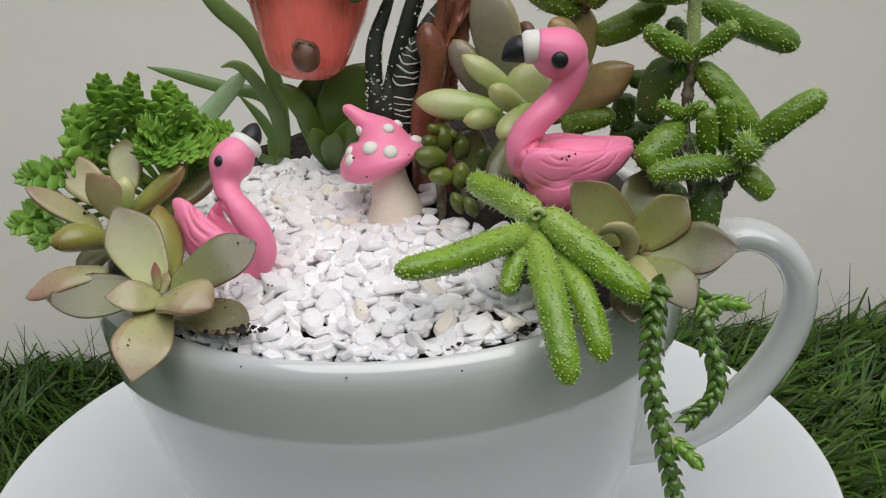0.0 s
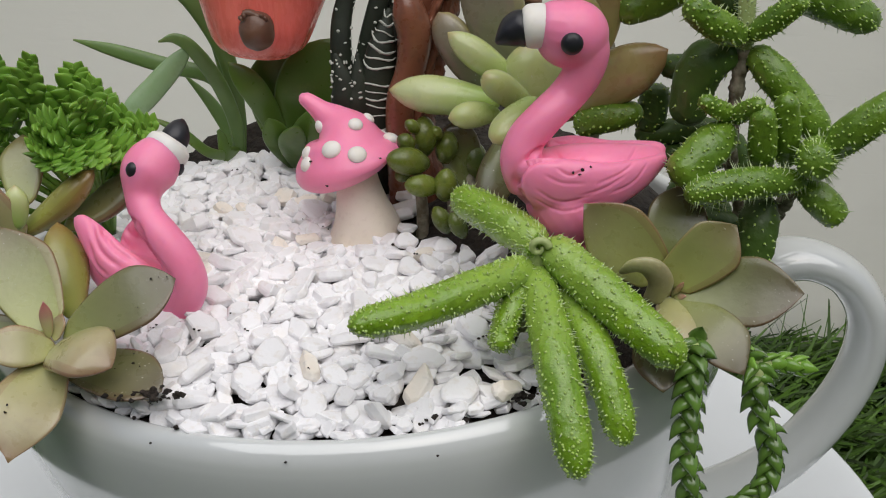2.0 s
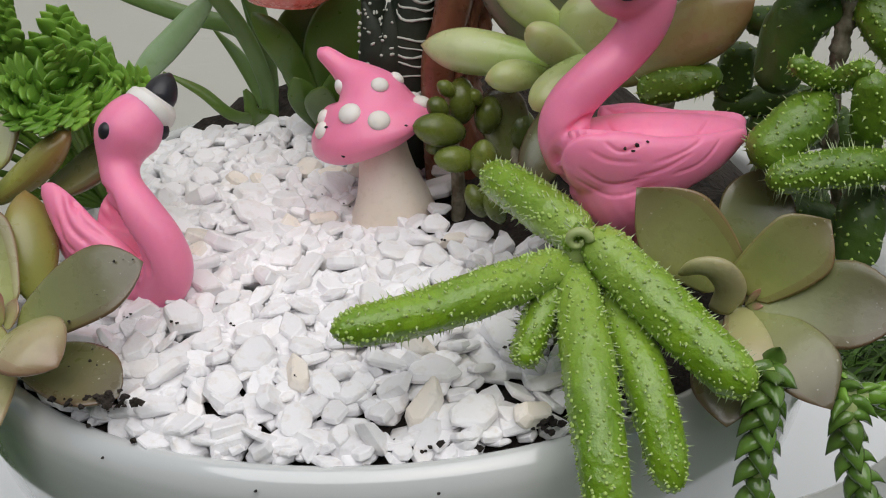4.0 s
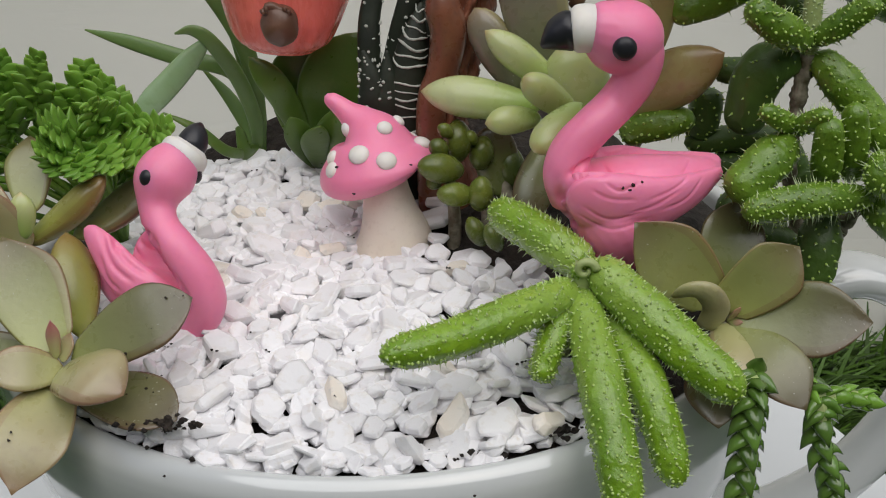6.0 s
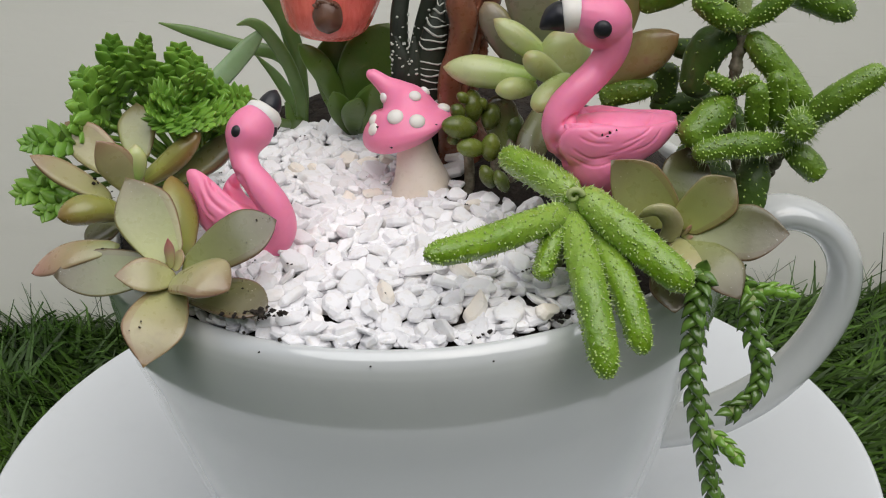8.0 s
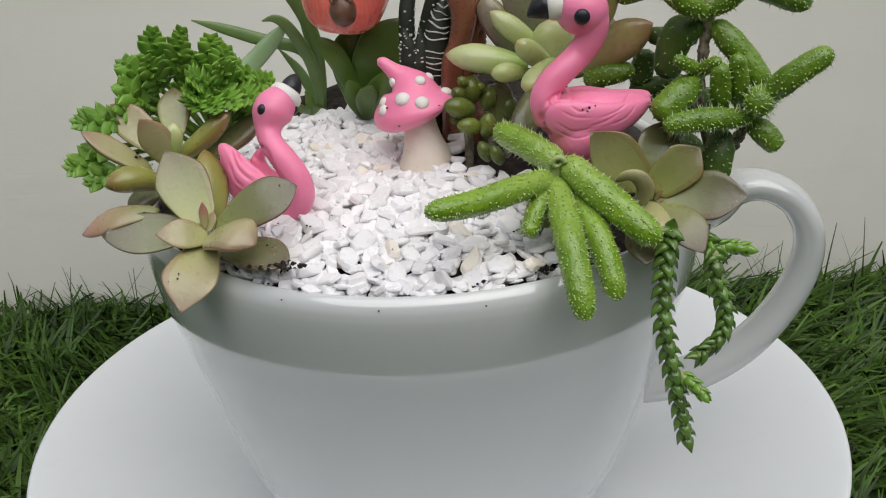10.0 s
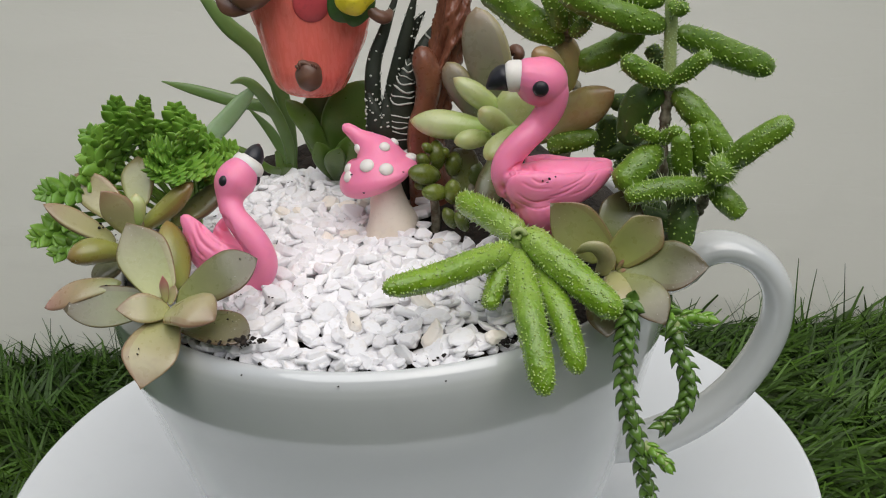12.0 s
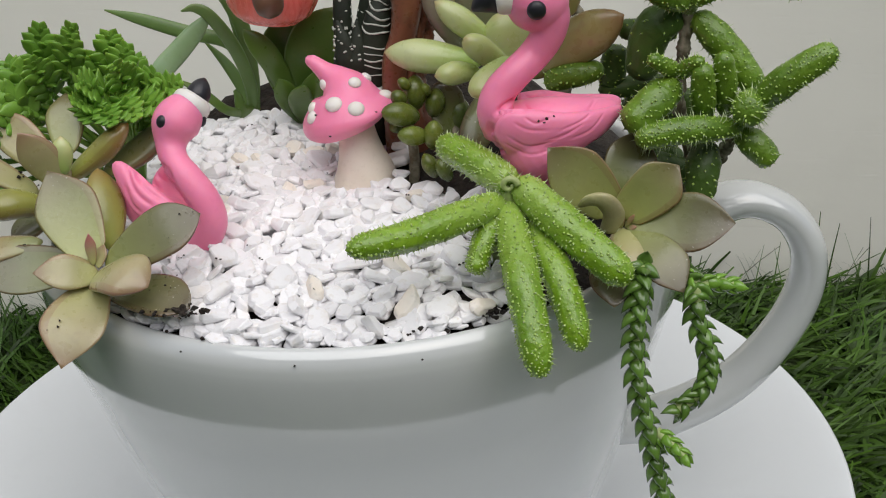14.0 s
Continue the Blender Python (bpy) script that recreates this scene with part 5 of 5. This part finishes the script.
def whorls(path, steps, length, spread, per=4, taper=0.5, close=0.55):
    """Where the leaves up a stem stand: a matrix each."""
    n = len(path) - 1
    for k in range(steps):
        s = (k + 0.3) / steps * n
        i = min(int(s), n - 1)
        p = path[i].lerp(path[i + 1], s - i)
        ahead = (path[i + 1] - path[i]).normalized()
        u = ahead.orthogonal().normalized()
        v = ahead.cross(u)
        size = length * (1 - taper * (k / steps) ** 2)
        open_by = spread * (1 - close * k / steps)
        for m in range(per):
            a = 2 * math.pi * (m / per) + (k % 2) * math.pi / per + 0.5 + 0.12 * math.sin(k * 3.1)
            d = u * math.cos(a) + v * math.sin(a)
            way = ahead * math.cos(open_by) + d * math.sin(open_by)
            f = ahead * math.sin(open_by) - d * math.cos(open_by)
            q = f.cross(way)
            yield Matrix(((way.x * size, q.x * size, f.x * size, p.x), (way.y * size, q.y * size, f.y * size, p.y), (way.z * size, q.z * size, f.z * size, p.z), (0, 0, 0, 1)))


def comb(path, steps, length):
    """Paired leaves left and right of a stem, with a shorter row on the side that faces the light."""
    n = len(path) - 1
    for k in range(steps):
        u = (k + 0.4) / steps
        i = min(int(u * n), n - 1)
        p = path[i].lerp(path[i + 1], u * n - i)
        ahead = (path[i + 1] - path[i]).normalized()
        side = ahead.cross(Vector((0.15, -0.75, 0.6))).normalized()
        up = side.cross(ahead)
        size = length * (0.72 + 0.5 * math.sin(math.pi * min(u * 1.15 + 0.1, 1.0)))
        for way, k2 in ((side, 1.0), (-side, 1.0), (up + side * (0.6 if k % 2 else -0.6), 0.62)):
            open_by = 1.0 - 0.6 * u + 0.12 * math.sin(k * 2.3)
            d = ahead * math.cos(open_by) + way.normalized() * math.sin(open_by) + up * 0.18
            d.normalize()
            f = (up - d * up.dot(d)).normalized() if abs(up.dot(d)) < 0.95 else side
            q = f.cross(d)
            z = size * k2
            yield Matrix(((d.x * z, q.x * z, f.x * z, p.x), (d.y * z, q.y * z, f.y * z, p.y), (d.z * z, q.z * z, f.z * z, p.z), (0, 0, 0, 1)))


def bushy():
    ob = thing("leafy_crassula", D((-0.52, -0.02, 0.04)), "bushy bright green succulent with packed small leaves", "succulent")
    foot = Vector(D((-0.50, -0.04, 0.05)))
    small = to_mesh("leaf", scale_leaf(0.33, 0.45, True), M_FRESH, Vector())

    def shoot(tip, low, size=1.0):
        """A comb of paired leaves from low to tip on a bare stalk that comes up from the foot."""
        a, b = D(low), D(tip)
        bm = bmesh.new()
        sweep(bm, curve_through([foot, foot.lerp(a, 0.6) + Vector((0, 0, 0.003)), a], 12), [0.0007] * 13, [0.0007] * 13, (0, -1, 0), 6)
        path = curve_through([a, a.lerp(b, 0.55) + Vector((0, -0.0006, 0.0005)), b], 16)
        sweep(bm, path, [0.0008 * (1 - 0.6 * i / 16) for i in range(17)], None, (0, -1, 0), 6)
        for m in comb(path, max(4, int((b - a).length / 0.00175)), 0.0049 * size):
            first = len(bm.verts)
            bm.from_mesh(small)
            bm.verts.ensure_lookup_table()
            for v in bm.verts[first:]:
                v.co = m @ v.co
        tagged(part("shoot", bm, M_FRESH, ob), kind="stuff")

    # standing shoots, then those that lean out to the sides and to the front
    shoot((-0.642, -0.100, 0.438), (-0.658, -0.080, 0.322))
    shoot((-0.561, -0.140, 0.449), (-0.600, -0.100, 0.317), 0.9)
    shoot((-0.504, -0.080, 0.409), (-0.511, -0.060, 0.313))
    shoot((-0.467, -0.100, 0.384), (-0.506, -0.080, 0.283))
    shoot((-0.542, -0.080, 0.367), (-0.545, -0.060, 0.264))
    shoot((-0.717, -0.120, 0.369), (-0.677, -0.120, 0.286))
    shoot((-0.650, -0.160, 0.385), (-0.640, -0.100, 0.289))
    shoot((-0.725, -0.160, 0.325), (-0.671, -0.140, 0.260))
    shoot((-0.731, -0.180, 0.279), (-0.681, -0.140, 0.233), 0.9)
    shoot((-0.818, -0.240, 0.260), (-0.732, -0.180, 0.243))
    shoot((-0.850, -0.260, 0.150), (-0.777, -0.200, 0.153))
    shoot((-0.803, -0.280, 0.113), (-0.744, -0.220, 0.132), 0.9)
    shoot((-0.818, -0.220, 0.176), (-0.747, -0.180, 0.176), 0.9)
    shoot((-0.535, -0.240, 0.361), (-0.500, -0.140, 0.296))
    shoot((-0.467, -0.200, 0.380), (-0.463, -0.120, 0.283))
    shoot((-0.544, -0.260, 0.331), (-0.507, -0.160, 0.277), 0.9)
    shoot((-0.414, -0.120, 0.329), (-0.462, -0.100, 0.258))
    shoot((-0.361, -0.140, 0.318), (-0.440, -0.100, 0.250))
    shoot((-0.387, -0.220, 0.293), (-0.459, -0.140, 0.287))
    shoot((-0.427, -0.260, 0.293), (-0.492, -0.160, 0.303))
    shoot((-0.470, -0.280, 0.289), (-0.515, -0.180, 0.291), 0.9)
    shoot((-0.520, -0.260, 0.289), (-0.547, -0.160, 0.297), 0.9)
    shoot((-0.635, -0.100, 0.261), (-0.628, -0.060, 0.198), 0.9)
    shoot((-0.477, -0.020, 0.334), (-0.478, -0.040, 0.245))
    shoot((-0.596, -0.020, 0.322), (-0.586, -0.030, 0.232))
    shoot((-0.721, -0.060, 0.278), (-0.677, -0.060, 0.217))
    shoot((-0.394, -0.180, 0.233), (-0.451, -0.120, 0.231), 0.9)


bushy()


def trailing():
    ob = thing("trailing_crassula", D((0.6, -0.52, 0.02)), "dark green trailing succulent strands hanging down the cup", "succulent")
    base = base_of(ob)
    dark = to_mesh("leaf", scale_leaf(0.36, 0.6, False), M_TRAIL, Vector())
    light = to_mesh("leaf", scale_leaf(0.30, 0.5, True), M_TRAIL_TIP, Vector())
    for pts, k, l, me in (([(0.58, -0.50, 0.03), (0.557, -0.630, 0.076), (0.545, -0.660, 0.012), (0.543, -0.670, -0.104), (0.563, -0.670, -0.217), (0.586, -0.670, -0.326), (0.608, -0.670, -0.439)], 36, 0.0045, dark),
                          ([(0.63, -0.48, 0.03), (0.656, -0.610, 0.036), (0.664, -0.620, -0.036), (0.688, -0.630, -0.108), (0.680, -0.640, -0.173), (0.621, -0.650, -0.228)], 24, 0.0043, dark),
                          ([(0.63, -0.48, 0.03), (0.652, -0.600, 0.037), (0.693, -0.600, 0.029), (0.734, -0.600, 0.021)], 10, 0.0040, light), ([(0.585, -0.670, -0.253), (0.608, -0.690, -0.266), (0.633, -0.710, -0.288)], 6, 0.0036, light)):
        bm = bmesh.new()
        path = curve_through([D(p) for p in pts], 40)
        sweep(bm, path, [0.0011] * 41, [0.0011] * 41, (0, -1, 0), 8)
        strand = part("strand", bm, M_STEM, ob)
        for m in whorls(path, k, l, 0.9 if me is dark else 0.55, 2, 0.1, 0.2):
            o = new("leaf", me)
            o.parent = strand
            o.matrix_basis = Matrix.Translation(-base) @ m


trailing()


def blades():
    ob = thing("strap_leaf_succulent", D((-0.31, 0.42, 0.03)), "green strap-leaved succulent at the back of the cup", "succulent")
    b = (-0.31, 0.42, 0.04)
    for pts, w, m in (([b, (-0.318, 0.420, 0.144), (-0.350, 0.420, 0.232), (-0.468, 0.450, 0.260), (-0.587, 0.480, 0.292), (-0.679, 0.500, 0.315)], [0.012, 0.014, 0.017, 0.019, 0.015, 0.002], M_BLADE), ([(-0.378, 0.370, 0.324), (-0.417, 0.360, 0.286), (-0.469, 0.340, 0.237), (-0.512, 0.320, 0.199), (-0.565, 0.300, 0.143)], [0.006, 0.022, 0.027, 0.026, 0.012], M_BLADE_PALE),
                      ([b, (-0.306, 0.400, 0.124), (-0.329, 0.380, 0.228), (-0.373, 0.360, 0.317), (-0.410, 0.360, 0.344), (-0.445, 0.350, 0.341)], [0.012, 0.016, 0.018, 0.017, 0.012, 0.002], M_BLADE), ([b, (-0.302, 0.420, 0.134), (-0.312, 0.420, 0.275), (-0.370, 0.420, 0.410), (-0.449, 0.420, 0.496), (-0.528, 0.420, 0.617)], [0.014, 0.018, 0.02, 0.024, 0.024, 0.008], M_BLADE),
                      ([b, (-0.302, 0.420, 0.152), (-0.317, 0.430, 0.237), (-0.341, 0.440, 0.308)], [0.017, 0.017, 0.018, 0.008], M_BLADE), ([b, (-0.334, 0.440, 0.097), (-0.372, 0.460, 0.163), (-0.427, 0.480, 0.224)], [0.012, 0.015, 0.014, 0.002], M_BLADE),
                      ([b, (-0.353, 0.300, 0.093), (-0.406, 0.280, 0.152), (-0.473, 0.270, 0.197)], [0.010, 0.012, 0.011, 0.002], M_BROAD), ([b, (-0.328, 0.360, 0.069), (-0.334, 0.360, 0.105), (-0.341, 0.360, 0.126)], [0.02, 0.02, 0.016, 0.006], M_BROAD)):
        bm = bmesh.new()
        tube(bm, pts, w, n=28, ring=12, face=(0.2, -1, 0.3), flat=0.35)
        part("leaf", bm, m, ob)
    ob = thing("broad_leaf_plant", D((-0.14, 0.3, 0.03)), "dark green broad-leaved plant below the birdhouse", "succulent")
    b = (-0.16, 0.3, 0.04)
    for tip, w, mid in (((-0.052, 0.280, 0.350), 0.15, (-0.119, 0.260, 0.223)), ((-0.280, 0.260, 0.313), 0.06, (-0.219, 0.250, 0.232)), ((-0.162, 0.300, 0.337), 0.15, (-0.178, 0.300, 0.212)), ((-0.046, 0.300, 0.297), 0.08, (-0.096, 0.280, 0.172)), ((-0.066, 0.160, 0.238), 0.07, (-0.124, 0.200, 0.152)), ((-0.198, 0.200, 0.203), 0.06, (-0.183, 0.230, 0.136)), ((-0.130, 0.140, 0.204), 0.06, (-0.154, 0.200, 0.137))):
        bm = bmesh.new()
        leaf(bm, b, tip, w, 0.03, (0, -0.9, 0.4), mid=mid, neck=0.25)
        part("leaf", bm, M_BROAD, ob)


blades()


def zebra():
    wild = random.Random(31)
    ob = thing("zebra_haworthia", D((0.02, 0.12, 0.04)), "dark zebra haworthia with white-banded pointed leaves", "succulent")
    for pts, w, gap, full in (
            ([(0.0, 0.12, 0.03), (-0.020, 0.120, 0.254), (-0.023, 0.120, 0.360), (-0.015, 0.140, 0.439), (0.017, 0.160, 0.516), (0.068, 0.200, 0.631)], [0.024, 0.024, 0.022, 0.020, 0.015, 0.003], 2, 0.1), ([(0.02, 0.12, 0.03), (0.013, 0.120, 0.247), (0.031, 0.120, 0.357), (0.055, 0.120, 0.448), (0.082, 0.130, 0.535), (0.112, 0.140, 0.634)], [0.026, 0.026, 0.024, 0.020, 0.015, 0.003], 2, 0.05),
            ([(0.05, 0.1, 0.03), (0.055, 0.100, 0.263), (0.077, 0.110, 0.365), (0.115, 0.140, 0.455), (0.174, 0.190, 0.522), (0.198, 0.200, 0.556)], [0.035, 0.035, 0.032, 0.026, 0.018, 0.003], 2, 0.5), ([(0.04, 0.08, 0.03), (0.036, 0.060, 0.240), (0.048, 0.060, 0.313), (0.064, 0.070, 0.386), (0.081, 0.090, 0.457)], [0.04, 0.042, 0.036, 0.028, 0.003], 2, 1.0),
            ([(0.0, 0.1, 0.03), (-0.017, 0.050, 0.246), (-0.017, 0.050, 0.320), (-0.030, 0.060, 0.379)], [0.028, 0.028, 0.022, 0.003], 2, 0.15), ([(0.02, 0.1, 0.03), (0.007, 0.050, 0.245), (0.012, 0.050, 0.310), (0.014, 0.060, 0.377)], [0.028, 0.028, 0.022, 0.003], 2, 0.15),
            ([(0.05, 0.14, 0.05), (0.074, 0.150, 0.431), (0.100, 0.150, 0.524), (0.128, 0.150, 0.564)], [0.014, 0.014, 0.011, 0.002], 3, 0.1)):
        bm = bmesh.new()
        n = 36
        path = curve_through([D(p) for p in pts], n)
        r = [between(w, i / n) * 0.1 for i in range(n + 1)]
        sweep(bm, path, r, [v * 0.6 for v in r], (0, -1, 0.2), 14)
        for i in range(6, n - 1, gap):
            ahead = (path[i + 1] - path[i - 1]).normalized()
            s = ahead.cross(Vector((0, -1, 0.2))).normalized()
            up = s.cross(ahead)
            spans = [(-1.3, 1.2)] if wild.random() < full else [(a - 0.16, a + 0.16) for a in (wild.uniform(-1.5, -1.1), wild.uniform(-0.8, 0.8), wild.uniform(1.1, 1.5))]
            for lo, hi in spans:
                sag, skew = wild.uniform(0.0003, 0.0008), wild.uniform(-0.0004, 0.0004)
                arc = [path[i] + s * (r[i] * 1.01 * math.sin(a)) + up * (r[i] * 0.61 * math.cos(a)) + ahead * (sag * a * a + skew * a - 0.0003 * math.sin(a * 3 + i)) for a in np.linspace(lo, hi, 9)]
                k = 0.00028 * wild.uniform(0.5, 1.15)
                if wild.random() < 0.3:
                    continue
                sweep(bm, arc, [k * x for x in (0.3, 0.7, 1.1, 0.9, 1.1, 0.8, 1.1, 0.7, 0.3)], [0.6 * k] * 9, (0, -1, 0.2), 6, 1)
        part("leaf", bm, [M_ZEBRA, M_ZEBRA_WHITE], ob)


zebra()


def crumbs():
    """Soil crumbs on the rim, leaves and stones."""
    rng = random.Random(21)
    bm = bmesh.new()

    def crumb(p, s):
        r = bmesh.ops.create_icosphere(bm, subdivisions=1, radius=s)
        for v in r["verts"]:
            v.co = Vector((v.co.x * rng.uniform(0.4, 1.5), v.co.y * rng.uniform(0.4, 1.5), v.co.z * rng.uniform(0.3, 1.1))) + p

    for _ in range(8):
        crumb(D(((-0.30 if rng.random() < 0.6 else 0.24) + 0.14 * rng.gauss(0, 0.4), rng.uniform(-0.68, -0.6), 0.002 + 0.008 * rng.random())), rng.uniform(0.0002, 0.0006))
    leaves = [o for o in bpy.data.objects if o.name.startswith("leaf") and o.parent and o.parent.name.startswith("rosette")]
    skin = np.concatenate([np.array([v.co[:] for v in o.data.vertices]) + np.array(base_of(o.parent)) for o in leaves])
    for spot, count, size in (((-0.527, -0.640, 0.028), 5, 0.0005), ((-0.346, -0.550, 0.117), 9, 0.0005), ((-0.325, -0.620, 0.092), 4, 0.0006), ((-0.362, -0.620, 0.082), 6, 0.0005), ((-0.283, -0.640, 0.033), 8, 0.0005), ((-0.287, -0.530, 0.192), 4, 0.0004), ((-0.625, -0.500, 0.115), 2, 0.0005), ((-0.678, -0.300, 0.202), 4, 0.0006), ((-0.632, -0.300, 0.164), 5, 0.0005), ((-0.313, -0.530, 0.138), 5, 0.0003), ((-0.294, -0.630, 0.013), 12, 0.0005)):
        for _ in range(count):
            p = np.array(D(spot)) + np.array([rng.gauss(0, 0.0009), rng.gauss(0, 0.0007), rng.gauss(0, 0.0009)])
            q = skin[np.argmin(((skin - p) ** 2 * (1, 0.15, 1)).sum(1))]
            crumb(Vector((p[0], q[1] - 0.0003, p[2])) * 0.4 + Vector(q) * 0.6 + Vector((0, -0.0002, 0.0002)), size * rng.choice((0.25, 0.3, 0.4, 0.5, 0.8)))
    for spot, spread, count in (((-0.292, -0.655, 0.050), 0.0024, 30), ((0.115, -0.672, -0.005), 0.0034, 55), ((0.271, -0.640, 0.010), 0.0022, 40)):
        for _ in range(count):
            crumb(D(spot) + Vector((rng.gauss(0, spread), rng.gauss(0, 0.0008), abs(rng.gauss(0, 0.0004)))), rng.uniform(0.0002, 0.0007))
    for spot in ((0.150, -0.753, -0.014), (-0.295, -0.690, -0.012), (-0.08, -0.745, -0.02)):
        crumb(D(spot), 0.00026)
    clay = [o for o in bpy.data.objects if o.name.startswith(("flamingo_figurine", "cap"))]
    skin = np.concatenate([np.array([v.co[:] for v in o.data.vertices]) + np.array(base_of(o)) for o in clay])
    for spot in ((0.385, -0.470, 0.316), (0.393, -0.470, 0.313), (0.398, -0.470, 0.318), (0.414, -0.470, 0.322), (-0.072, -0.160, 0.234), (0.061, -0.150, 0.241), (-0.050, -0.160, 0.191)):
        p = np.array(D(spot))
        q = skin[np.argmin(((skin - p) ** 2 * (1, 0.1, 1)).sum(1))]
        crumb(Vector(q), rng.uniform(0.0002, 0.0004))
    for m, me in rng.sample(stones, 26):
        full = Matrix.Translation(gravel_bed.location) @ m
        top = max((full @ v.co for v in me.vertices), key=lambda c: c.z - c.y)
        for _ in range(rng.choice((1, 1, 2, 3))):
            crumb(top + Vector((rng.gauss(0, 0.0004), 0, rng.gauss(0, 0.0002))), rng.uniform(0.00012, 0.0003))
    single("soil_crumbs", bm, M_SOIL, D((0, -0.65, 0)), "scattered dark soil crumbs along the rim", "soil", kind="stuff", smooth=False)


crumbs()

# the nearest chips one by one
for m, me in stones:
    s = new("stone", me)
    s.parent = gravel_bed
    s.matrix_basis = m
